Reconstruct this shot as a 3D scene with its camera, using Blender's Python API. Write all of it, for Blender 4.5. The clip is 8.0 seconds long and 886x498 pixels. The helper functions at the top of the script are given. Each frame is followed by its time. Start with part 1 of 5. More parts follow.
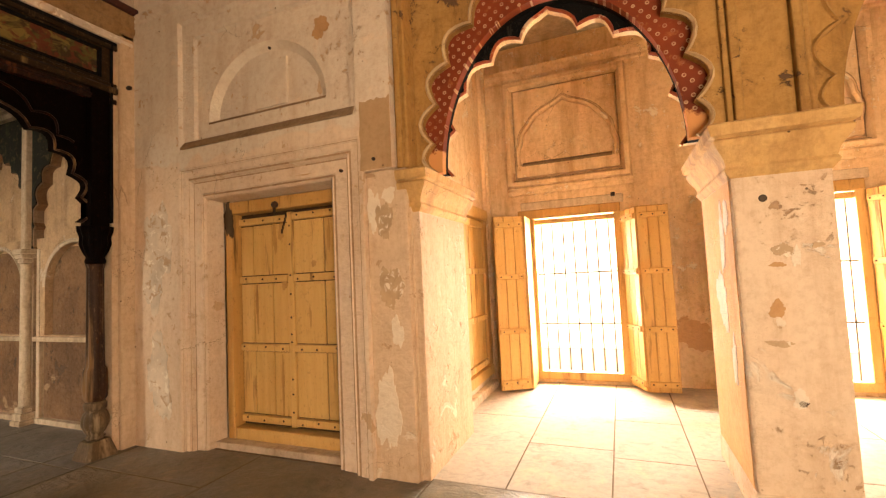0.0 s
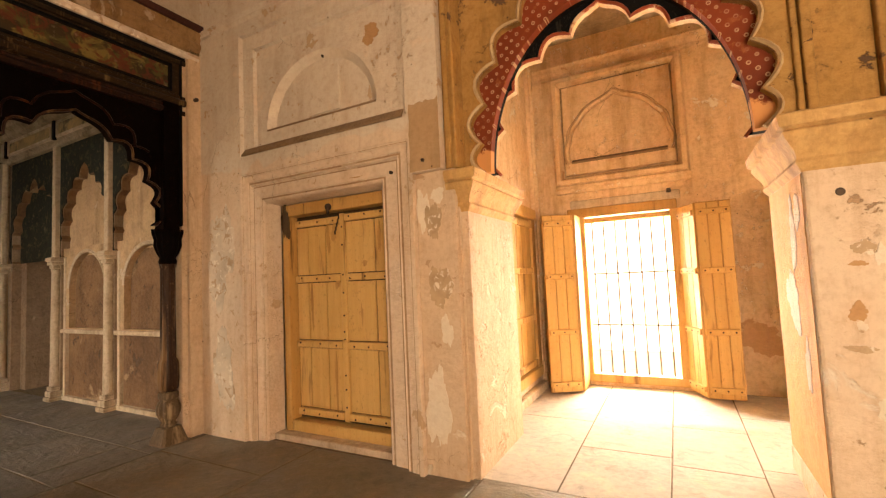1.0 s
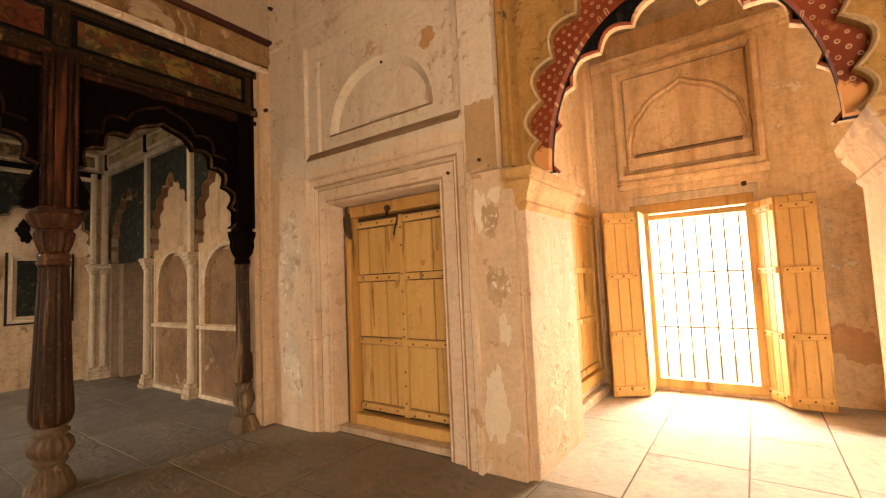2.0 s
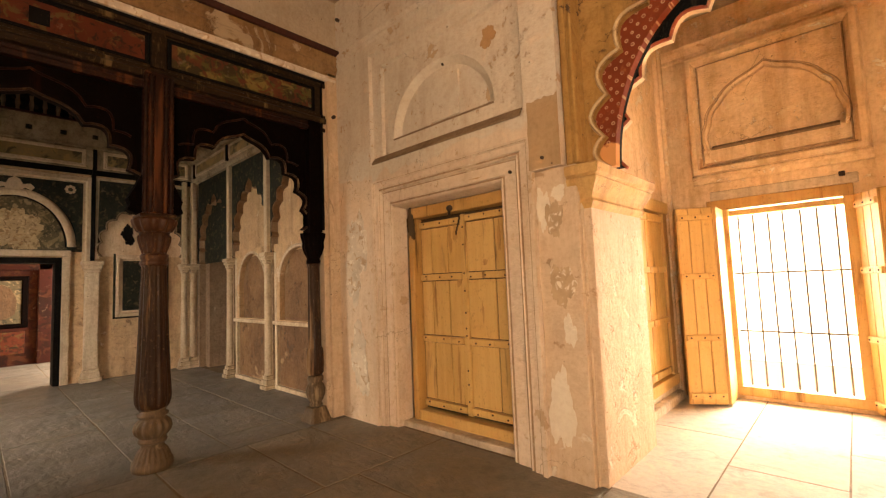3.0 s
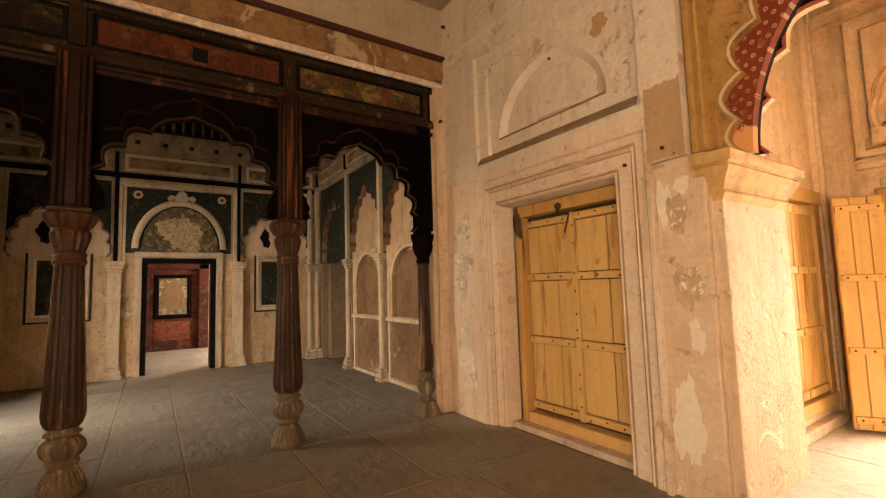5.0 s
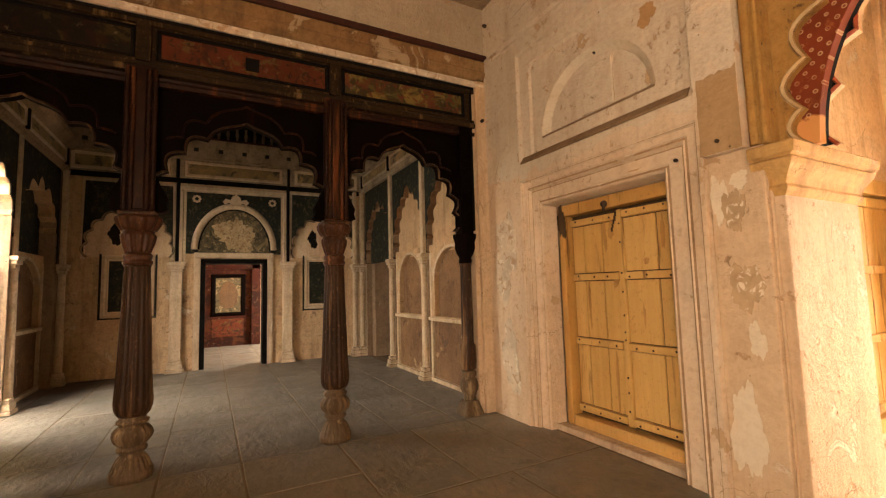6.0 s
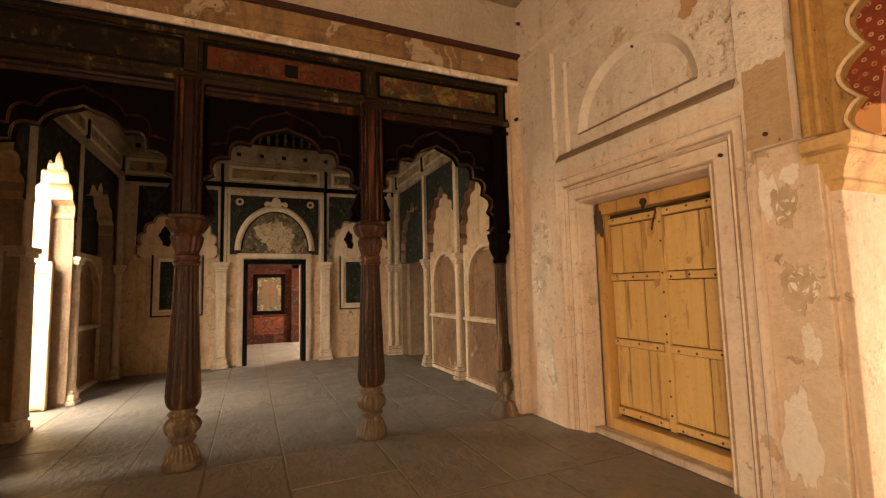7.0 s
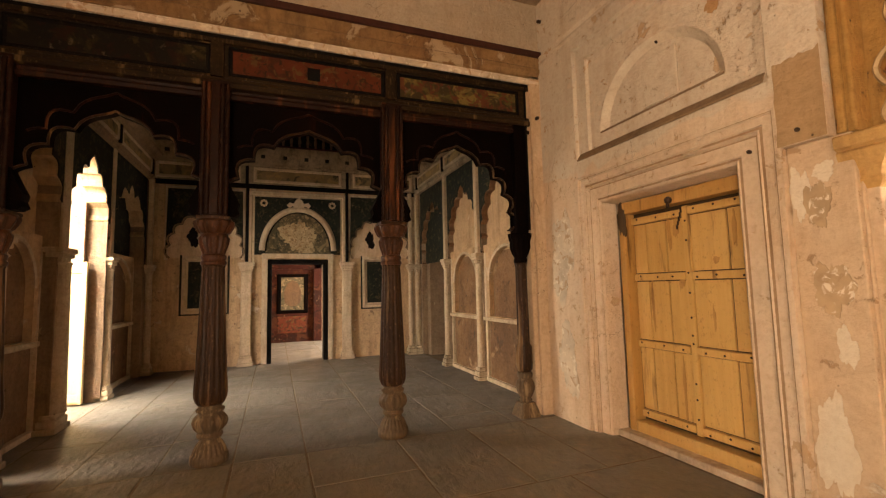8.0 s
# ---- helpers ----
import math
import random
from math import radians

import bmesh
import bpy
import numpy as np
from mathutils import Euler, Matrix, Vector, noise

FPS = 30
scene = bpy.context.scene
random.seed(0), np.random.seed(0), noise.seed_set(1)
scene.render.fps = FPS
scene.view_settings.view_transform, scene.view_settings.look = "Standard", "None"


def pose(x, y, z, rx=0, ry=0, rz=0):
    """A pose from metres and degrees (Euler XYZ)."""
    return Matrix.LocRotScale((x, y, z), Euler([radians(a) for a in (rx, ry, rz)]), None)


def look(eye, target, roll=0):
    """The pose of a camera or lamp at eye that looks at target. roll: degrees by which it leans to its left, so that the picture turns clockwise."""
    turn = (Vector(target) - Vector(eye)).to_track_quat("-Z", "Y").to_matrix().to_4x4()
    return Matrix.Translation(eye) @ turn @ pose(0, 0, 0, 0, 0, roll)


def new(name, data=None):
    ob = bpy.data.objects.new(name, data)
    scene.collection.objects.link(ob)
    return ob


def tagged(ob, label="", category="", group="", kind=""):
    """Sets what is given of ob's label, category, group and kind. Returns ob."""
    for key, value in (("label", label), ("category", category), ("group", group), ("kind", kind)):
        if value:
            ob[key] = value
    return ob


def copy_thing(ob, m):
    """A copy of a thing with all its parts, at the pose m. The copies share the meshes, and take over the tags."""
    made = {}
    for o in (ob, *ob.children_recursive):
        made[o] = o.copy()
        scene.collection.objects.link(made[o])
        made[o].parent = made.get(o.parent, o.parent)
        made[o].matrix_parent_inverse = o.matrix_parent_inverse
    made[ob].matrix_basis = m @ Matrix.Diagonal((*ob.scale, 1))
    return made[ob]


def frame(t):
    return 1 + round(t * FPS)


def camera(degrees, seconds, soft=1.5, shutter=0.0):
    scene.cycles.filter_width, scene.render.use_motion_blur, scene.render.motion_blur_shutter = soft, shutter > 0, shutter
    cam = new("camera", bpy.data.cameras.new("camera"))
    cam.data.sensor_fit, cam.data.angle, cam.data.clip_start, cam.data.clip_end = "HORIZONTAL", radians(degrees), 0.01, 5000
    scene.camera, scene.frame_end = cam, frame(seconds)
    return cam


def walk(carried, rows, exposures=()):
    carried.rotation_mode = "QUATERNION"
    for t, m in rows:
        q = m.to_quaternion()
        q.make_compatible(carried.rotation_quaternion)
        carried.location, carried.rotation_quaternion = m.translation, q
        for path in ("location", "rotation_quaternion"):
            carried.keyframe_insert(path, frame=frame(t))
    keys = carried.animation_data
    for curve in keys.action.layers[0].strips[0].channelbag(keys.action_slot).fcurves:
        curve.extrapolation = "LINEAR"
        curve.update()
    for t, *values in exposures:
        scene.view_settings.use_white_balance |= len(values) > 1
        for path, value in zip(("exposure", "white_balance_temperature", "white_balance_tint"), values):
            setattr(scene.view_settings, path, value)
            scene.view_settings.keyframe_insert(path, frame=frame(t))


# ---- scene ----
PATH = [
    (0, pose(2.853, -3.104, 1.467, 93.45, 2.70, 21.98)),
    (0.5, pose(2.845, -3.113, 1.466, 93.58, 2.66, 24.70)),
    (1, pose(2.839, -3.128, 1.464, 93.73, 2.62, 27.96)),
    (1.5, pose(2.841, -3.139, 1.462, 93.86, 2.58, 31.43)),
    (3, pose(2.844, -3.178, 1.463, 94.24, 2.29, 43.15)),
    (3.5, pose(2.838, -3.188, 1.463, 94.36, 2.16, 46.73)),
    (4, pose(2.832, -3.199, 1.460, 94.51, 2.02, 50.37)),
    (4.5, pose(2.830, -3.205, 1.458, 94.64, 1.88, 53.56)),
    (6, pose(2.833, -3.216, 1.456, 94.89, 1.57, 62.07)),
    (6.5, pose(2.838, -3.220, 1.453, 94.96, 1.47, 64.33)),
    (7, pose(2.841, -3.224, 1.453, 95.01, 1.43, 66.49)),
    (7.5, pose(2.843, -3.226, 1.453, 95.02, 1.36, 68.07)),
    (8, pose(2.844, -3.227, 1.456, 95.04, 1.32, 69.13)),
]
cam = camera(90.49, 8.0, 1.25)
walk(cam, PATH)

# ---------- world, lamps, exposure ----------
world = bpy.data.worlds.new("sky")
scene.world = world
world.use_nodes = True
wn = world.node_tree
sky = wn.nodes.new("ShaderNodeTexSky")
sky.sky_type, sky.sun_disc = "NISHITA", False
sky.sun_elevation, sky.sun_rotation = radians(70), radians(205)
wn.nodes["Background"].inputs["Strength"].default_value = 0.12
wn.links.new(sky.outputs[0], wn.nodes["Background"].inputs["Color"])

sun = new("sun", bpy.data.lights.new("sun", "SUN"))
sun.data.energy, sun.data.angle, sun.data.color = 2.5, radians(0.6), (1.0, 0.93, 0.8)
sun.matrix_world = look((0, 0, 0), (0.2, 0.42, -1.3))


def daylight(name, eye, target, width, height, watts, color):
    """Daylight that enters by an opening: an area lamp in it."""
    data = bpy.data.lights.new(name, "AREA")
    data.shape, data.size, data.size_y, data.energy, data.color = "RECTANGLE", width, height, watts, color
    ob = new(name, data)
    ob.matrix_world = look(eye, target)
    return ob


WARM = (1.0, 0.755, 0.53)
HAZE = (1.0, 0.83, 0.64)
daylight("window_light", (2.2, 4.4, 1.55), (2.35, -1.0, 0.9), 2.4, 2.8, 1330, HAZE)
daylight("window_light", (4.85, 4.4, 1.55), (4.7, -1.0, 0.9), 2.4, 2.8, 1330, HAZE)
daylight("window_light", (7.1, 4.4, 2.0), (7.1, 0, 0.5), 2.2, 2.2, 700, HAZE)
daylight("door_light", (-3.4, -7.1, 3.0), (-4.2, -5.2, 0.2), 4.0, 2.0, 1900, (1.0, 0.86, 0.69))
daylight("court_light", (4.6, -5.82, 1.2), (1.6, 0, 0.5), 1.4, 1.75, 265, WARM)
daylight("court_light", (7.0, -5.82, 1.2), (1.8, 0, 0.4), 1.4, 1.75, 200, WARM)
daylight("back_room_light", (-9.2, 0.3, 2.1), (-8.5, -1.8, 0.0), 1.3, 0.9, 540, (1.0, 0.86, 0.70))

# ---------- materials ----------


class Nodes:
    """A small helper that strings shader nodes together."""

    def __init__(self, name):
        self.m = bpy.data.materials.new(name)
        self.m.use_nodes = True
        self.t = self.m.node_tree
        self.b = self.t.nodes["Principled BSDF"]
        self.pos = self.t.nodes.new("ShaderNodeTexCoord").outputs["Object"]

    def put(self, kind, values, **props):
        n = self.t.nodes.new(kind)
        for k, v in props.items():
            if k == "operation":
                n.operation = v
            elif k == "data_type":
                n.data_type = v
            elif k == "feature":
                n.feature = v
            elif k == "blend_type":
                n.blend_type = v
        for k, v in values.items():
            if isinstance(v, bpy.types.NodeSocket):
                self.t.links.new(v, n.inputs[k])
            else:
                n.inputs[k].default_value = v
        return n

    def moved(self, scale=(1, 1, 1)):
        rnd = self.t.nodes.new("ShaderNodeObjectInfo").outputs["Random"]
        off = self.put("ShaderNodeMath", {0: rnd, 1: 37.0}, operation="MULTIPLY").outputs[0]
        add = self.put("ShaderNodeVectorMath", {0: self.pos, 1: off}, operation="ADD").outputs[0]
        return self.put("ShaderNodeVectorMath", {0: add, 1: scale}, operation="MULTIPLY").outputs[0]

    def noise(self, scale, detail=6, rough=0.6, vec=None, distort=0.0):
        return self.put("ShaderNodeTexNoise", {"Vector": vec or self.pos, "Scale": scale, "Detail": detail,
                                               "Roughness": rough, "Distortion": distort}).outputs["Fac"]

    def ramp(self, fac, lo, hi, a=0.0, b=1.0):
        return self.put("ShaderNodeMapRange", {"Value": fac, "From Min": lo, "From Max": hi, "To Min": a, "To Max": b}).outputs[0]

    def mix(self, fac, a, b, mode="MIX"):
        n = self.t.nodes.new("ShaderNodeMix")
        n.data_type, n.blend_type = "RGBA", mode
        for sock, v in ((n.inputs[0], fac), (n.inputs[6], a), (n.inputs[7], b)):
            if isinstance(v, bpy.types.NodeSocket):
                self.t.links.new(v, sock)
            else:
                sock.default_value = v if isinstance(v, float) else (*v, 1)
        return n.outputs[2]

    def finish(self, color, rough=0.8, bump=None, strength=0.3, dist=0.01, metal=0.0, spec=0.35):
        for sock, v in (("Base Color", color), ("Roughness", rough)):
            if isinstance(v, bpy.types.NodeSocket):
                self.t.links.new(v, self.b.inputs[sock])
            else:
                self.b.inputs[sock].default_value = v if isinstance(v, float) else (*v, 1)
        self.b.inputs["Metallic"].default_value = metal
        self.b.inputs["Specular IOR Level"].default_value = spec
        if bump is not None:
            n = self.put("ShaderNodeBump", {"Height": bump, "Strength": strength, "Distance": dist})
            self.t.links.new(n.outputs[0], self.b.inputs["Normal"])
        return self.m


def plaster(name, base, second, stain, peel=None, peel_at=0.62, chip=None, upper=None, split=0.0, wear=0.5):
    """Old lime plaster: cloudy colour, grime in streaks, small pits, flaked patches."""
    k = Nodes(name)
    cloud = k.ramp(k.noise(0.9, 5, 0.6), 0.35, 0.65)
    col = k.mix(cloud, base, second)
    if upper:
        z = k.put("ShaderNodeSeparateXYZ", {0: k.pos}).outputs[2]
        wob = k.put("ShaderNodeMath", {0: z, 1: k.ramp(k.noise(1.7, 3), 0.3, 0.7, -0.12, 0.12)}, operation="ADD").outputs[0]
        col = k.mix(k.ramp(wob, split, split + 0.03), col, upper)
    streak = k.put("ShaderNodeVectorMath", {0: k.pos, 1: (4.5, 4.5, 0.6)}, operation="MULTIPLY").outputs[0]
    run = k.ramp(k.noise(1.0, 7, 0.68, streak), 0.49, 0.72, 0, min(wear * 1.25, 0.9))
    col = k.mix(run, col, stain)
    fine = k.noise(26, 8, 0.7)
    col = k.mix(k.ramp(fine, 0.46, 0.72, 0.0, 0.36), col, stain)
    mid = k.noise(6.5, 8, 0.68, None, 0.4)
    col = k.mix(k.ramp(mid, 0.5, 0.68, 0.0, 0.5 * wear + 0.06), col, stain)
    col = k.mix(k.ramp(mid, 0.42, 0.3, 0.0, 0.35), col, tuple(min(c * 1.18, 0.85) for c in base))
    height = k.put("ShaderNodeMath", {0: k.ramp(fine, 0.2, 0.8, 0.0, 0.35), 1: k.ramp(mid, 0.3, 0.7, 0.3, 0.0)}, operation="ADD").outputs[0]
    if peel:
        spots = k.noise(2.3, 9, 0.62, None, 0.6)
        flake = k.ramp(spots, peel_at, peel_at + 0.035, 0, 0.85)
        col = k.mix(flake, col, peel)
        height = k.put("ShaderNodeMath", {0: height, 1: k.ramp(flake, 0, 1, 0, -0.5)}, operation="ADD").outputs[0]
    if chip:
        bits = k.noise(3.7, 10, 0.68, k.put("ShaderNodeVectorMath", {0: k.pos, 1: (4.3, 9.1, 2.7)}, operation="ADD").outputs[0], 0.3)
        specks = k.noise(13, 9, 0.7, None, 0.5)
        patchy = k.put("ShaderNodeMath", {0: k.ramp(specks, 0.6, 0.63), 1: k.ramp(k.noise(1.9, 4), 0.47, 0.56)}, operation="MULTIPLY").outputs[0]
        gone = k.put("ShaderNodeMath", {0: k.ramp(bits, 0.63, 0.645), 1: patchy}, operation="MAXIMUM").outputs[0]
        col = k.mix(gone, col, chip)
        height = k.put("ShaderNodeMath", {0: height, 1: k.ramp(gone, 0, 1, 0, -0.6)}, operation="ADD").outputs[0]
    pits = k.ramp(k.put("ShaderNodeTexVoronoi", {"Vector": k.pos, "Scale": 5.5}).outputs["Distance"], 0.03, 0.055)
    keep = k.ramp(k.noise(3.1, 2), 0.47, 0.5)
    pit = k.put("ShaderNodeMath", {0: k.ramp(pits, 0, 1, 1, 0), 1: keep}, operation="MULTIPLY").outputs[0]
    col = k.mix(pit, col, tuple(c * 0.35 for c in stain))
    bend = k.put("ShaderNodeVectorMath", {0: k.pos, 1: k.ramp(k.noise(4.0, 4), 0.3, 0.7, -0.12, 0.12)}, operation="ADD").outputs[0]
    net = k.put("ShaderNodeTexVoronoi", {"Vector": bend, "Scale": 1.6}, feature="DISTANCE_TO_EDGE").outputs["Distance"]
    crack = k.put("ShaderNodeMath", {0: k.ramp(net, 0.006, 0.002), 1: k.ramp(k.noise(1.3, 2), 0.57, 0.6, 0, 0.6)}, operation="MULTIPLY").outputs[0]
    col = k.mix(crack, col, tuple(c * 0.5 for c in stain))
    wide = k.noise(3.5, 4, 0.5)
    height = k.put("ShaderNodeMath", {0: height, 1: wide}, operation="ADD").outputs[0]
    return k.finish(col, k.ramp(fine, 0.3, 0.7, 0.7, 0.95), height, 0.8, 0.03)


def painted_wood(name, base, dark, worn, rough=0.5, grain=(22, 22, 1.2), worn_at=0.66, spec=0.3):
    k = Nodes(name)
    v = k.moved(grain)
    g = k.noise(1.0, 6, 0.65, v)
    col = k.mix(k.ramp(g, 0.35, 0.75, 0, 0.7), base, dark)
    blot = k.noise(1.6, 5, 0.6, k.moved())
    col = k.mix(k.ramp(blot, 0.48, 0.75, 0, 0.6), col, dark)
    drip = k.noise(1.0, 5, 0.6, k.moved((9, 9, 0.9)))
    col = k.mix(k.ramp(drip, worn_at - 0.02, worn_at + 0.08, 0, 0.9), col, worn)
    col = k.mix(k.ramp(k.noise(38, 8, 0.72, k.moved((1, 1, 0.6))), 0.56, 0.68, 0, 0.45), col, worn)
    return k.finish(col, k.ramp(blot, 0.3, 0.7, rough - 0.1, rough + 0.2), g, 0.4, 0.006, spec=spec)


def stone(name, a, b, c, rough=0.55, rift=(2.2, 3.4, 3.0), depth=0.02, spec=0.4):
    k = Nodes(name)
    v = k.moved()
    rnd = k.t.nodes.new("ShaderNodeObjectInfo").outputs["Random"]
    cloud = k.noise(1.4, 6, 0.62, v)
    col = k.mix(k.ramp(cloud, 0.32, 0.7), a, b)
    col = k.mix(k.ramp(rnd, 0, 1, 0, 0.4), col, c)
    brown = k.noise(4.3, 7, 0.68, v, 0.5)
    col = k.mix(k.ramp(brown, 0.53, 0.68, 0, 0.5), col, tuple(x * m for x, m in zip(b, (1.55, 1.3, 1.05))))
    col = k.mix(k.ramp(brown, 0.45, 0.3, 0, 0.6), col, tuple(x * 0.5 for x in a))
    grain = k.noise(19, 8, 0.7, v)
    col = k.mix(k.ramp(grain, 0.45, 0.8, 0, 0.5), col, tuple(x * 0.5 for x in a))
    split = k.noise(1.0, 7, 0.6, k.moved(rift))
    chisel = k.put("ShaderNodeMath", {0: k.ramp(k.noise(1.0, 5, 0.6, k.moved((4.5, 8.0, 6.0)), 0.5), 0.42, 0.6), 1: k.ramp(k.noise(1.1, 4, 0.6, v), 0.42, 0.62)}, operation="MULTIPLY").outputs[0]
    h = k.put("ShaderNodeMath", {0: k.ramp(split, 0.35, 0.7), 1: k.ramp(grain, 0, 1, 0, 0.4)}, operation="ADD").outputs[0]
    h = k.put("ShaderNodeMath", {0: h, 1: k.ramp(chisel, 0, 1, 0, 0.5)}, operation="ADD").outputs[0]
    col = k.mix(k.ramp(chisel, 0.5, 1.0, 0, 0.25), col, tuple(x * 0.4 for x in a))
    return k.finish(col, k.ramp(cloud, 0.3, 0.7, rough - 0.12, rough + 0.2), h, 0.8, depth, spec=spec)


def mural(name, ground, tints, scale, rough=0.7, at=0.52):
    """Faded wall painting: blotches of a few pigments on a ground colour."""
    k = Nodes(name)
    col = k.mix(k.ramp(k.noise(scale * 0.5, 4), 0.35, 0.7, 0, 0.6), ground, tuple(x * 0.5 for x in ground))
    for i, tint in enumerate(tints):
        off = k.put("ShaderNodeVectorMath", {0: k.pos, 1: (3.1 * i + 1, 5.7 * i, 2.3 * i)}, operation="ADD").outputs[0]
        n = k.noise(scale * (1 + 0.45 * i), 7, 0.62, off, 0.8)
        col = k.mix(k.ramp(n, at, at + 0.07, 0, 0.85), col, tint)
    worn = k.noise(9, 8, 0.7)
    col = k.mix(k.ramp(worn, 0.6, 0.72, 0, 0.5), col, (0.3, 0.22, 0.13))
    return k.finish(col, rough, worn, 0.3, 0.006, spec=0.15)


def dotted(name):
    """Red ground with rows of small cream flowers."""
    k = Nodes(name)
    sw = k.put("ShaderNodeMapping", {"Vector": k.pos, "Rotation": (0, 0.785, 0), "Scale": (16, 0.001, 16)}).outputs[0]
    v = k.put("ShaderNodeTexVoronoi", {"Vector": sw, "Scale": 1.0, "Randomness": 0.12}).outputs["Distance"]
    ring = k.put("ShaderNodeMath", {0: k.ramp(v, 0.10, 0.14), 1: k.ramp(v, 0.25, 0.21)}, operation="MULTIPLY").outputs[0]
    core = k.ramp(v, 0.06, 0.03)
    dots = k.put("ShaderNodeMath", {0: ring, 1: core}, operation="MAXIMUM").outputs[0]
    worn = k.noise(7, 7, 0.7)
    col = k.mix(k.ramp(k.noise(2.2, 5), 0.35, 0.7), (0.22, 0.042, 0.012), (0.12, 0.022, 0.007))
    col = k.mix(k.put("ShaderNodeMath", {0: dots, 1: k.ramp(worn, 0.66, 0.46, 0, 0.75)}, operation="MULTIPLY").outputs[0], col, (0.52, 0.34, 0.18))
    col = k.mix(k.ramp(worn, 0.58, 0.68, 0, 0.7), col, (0.34, 0.12, 0.035))
    z = k.put("ShaderNodeSeparateXYZ", {0: k.pos}).outputs[2]
    low = k.put("ShaderNodeMath", {0: z, 1: k.ramp(worn, 0.3, 0.7, -0.04, 0.04)}, operation="ADD").outputs[0]
    col = k.mix(k.ramp(low, 0.17, 0.15), col, (0.58, 0.27, 0.09))
    return k.finish(col, 0.7, worn, 0.3, 0.006, spec=0.2)


CREAM = plaster("cream_plaster", (0.70, 0.54, 0.37), (0.62, 0.45, 0.28), (0.38, 0.24, 0.13), (0.52, 0.33, 0.18), 0.66, wear=0.6)
DOORWALL = plaster("limewashed_plaster", (0.71, 0.53, 0.355), (0.75, 0.61, 0.45), (0.46, 0.29, 0.155), (0.80, 0.70, 0.55), 0.69, chip=(0.56, 0.38, 0.22),
                   upper=(0.70, 0.60, 0.465), split=2.62, wear=0.36)
PIERWALL = plaster("flaking_plaster", (0.74, 0.59, 0.42), (0.67, 0.50, 0.33), (0.46, 0.29, 0.155), (0.80, 0.72, 0.59), 0.62, chip=(0.44, 0.28, 0.155), wear=0.5)
OCHRE = plaster("ochre_plaster", (0.40, 0.215, 0.052), (0.45, 0.265, 0.082), (0.17, 0.082, 0.022), (0.50, 0.33, 0.14), 0.66, chip=(0.12, 0.065, 0.03), wear=0.7)
BAYWALL = plaster("warm_plaster", (0.84, 0.63, 0.38), (0.79, 0.56, 0.315), (0.44, 0.245, 0.10), (0.54, 0.28, 0.12), 0.66, chip=(0.82, 0.70, 0.52), wear=0.62)
WHITE = plaster("white_lime", (0.69, 0.555, 0.385), (0.59, 0.45, 0.295), (0.27, 0.18, 0.11), None, wear=0.55)
# Darker than the lit cream; chamber shade is partly in this colour.
DIM = plaster("dimmed_plaster", (0.36, 0.25, 0.155), (0.25, 0.165, 0.10), (0.08, 0.05, 0.03), (0.46, 0.34, 0.22), 0.66, wear=0.5)
# Brown niche plaster; also carries the shade on the north screen edges.
RUSTY_SHADE = plaster("rusty_shade_plaster", (0.27, 0.15, 0.070), (0.15, 0.080, 0.038), (0.05, 0.028, 0.015), (0.38, 0.245, 0.135), 0.62, chip=(0.10, 0.06, 0.035), wear=0.3)
CEILING = plaster("ceiling_plaster", (0.52, 0.40, 0.26), (0.42, 0.31, 0.19), (0.14, 0.1, 0.06), None, wear=0.5)
GREEN = mural("green_mural", (0.020, 0.023, 0.017), [(0.045, 0.046, 0.026), (0.010, 0.013, 0.011), (0.085, 0.065, 0.033)], 6.5, at=0.56)
BEAMRED = mural("red_mural", (0.11, 0.026, 0.011), [(0.045, 0.015, 0.008), (0.10, 0.065, 0.02), (0.02, 0.013, 0.008)], 6.0, at=0.54)
# Darker gold panel: light falling off along the beam is in the colour.
SHADEDGOLD = mural("shaded_gold_mural", (0.010, 0.007, 0.004), [(0.045, 0.031, 0.009), (0.014, 0.011, 0.005), (0.02, 0.006, 0.003)], 4.5, at=0.53)
BEAMGOLD = mural("gold_mural", (0.05, 0.035, 0.015), [(0.20, 0.14, 0.035), (0.09, 0.075, 0.02), (0.11, 0.03, 0.015)], 4.5, at=0.5)
LUNETTE = mural("lunette_mural", (0.12, 0.098, 0.055), [(0.26, 0.19, 0.10), (0.04, 0.038, 0.025), (0.34, 0.25, 0.14)], 6.5, at=0.55)
FRIEZE = mural("frieze_mural", (0.30, 0.22, 0.11), [(0.06, 0.06, 0.04), (0.38, 0.26, 0.11)], 3.5)
REDDOOR = mural("red_door_paint", (0.045, 0.010, 0.005), [(0.02, 0.007, 0.004), (0.07, 0.022, 0.008)], 3.0)
CAPITAL = plaster("capital_plaster", (0.58, 0.34, 0.11), (0.64, 0.42, 0.175), (0.27, 0.14, 0.042), (0.70, 0.52, 0.29), 0.64, wear=0.75)
FLAKED = mural("flaked_plaster", (0.52, 0.37, 0.22), [(0.40, 0.27, 0.155), (0.80, 0.71, 0.57)], 11.0, 0.9, 0.55)
SCRAPED = mural("scraped_plaster", (0.72, 0.60, 0.45), [(0.46, 0.30, 0.17), (0.82, 0.74, 0.60)], 9.0, 0.9, 0.55)
MOTIF = mural("motif_mural", (0.52, 0.385, 0.215), [(0.30, 0.185, 0.085), (0.60, 0.46, 0.28), (0.20, 0.13, 0.065)], 9.0, at=0.55)
BACKCREAM = plaster("chamber_plaster", (0.65, 0.46, 0.27), (0.55, 0.37, 0.205), (0.15, 0.088, 0.046), (0.64, 0.53, 0.38), 0.62, chip=(0.30, 0.20, 0.12), wear=0.5)
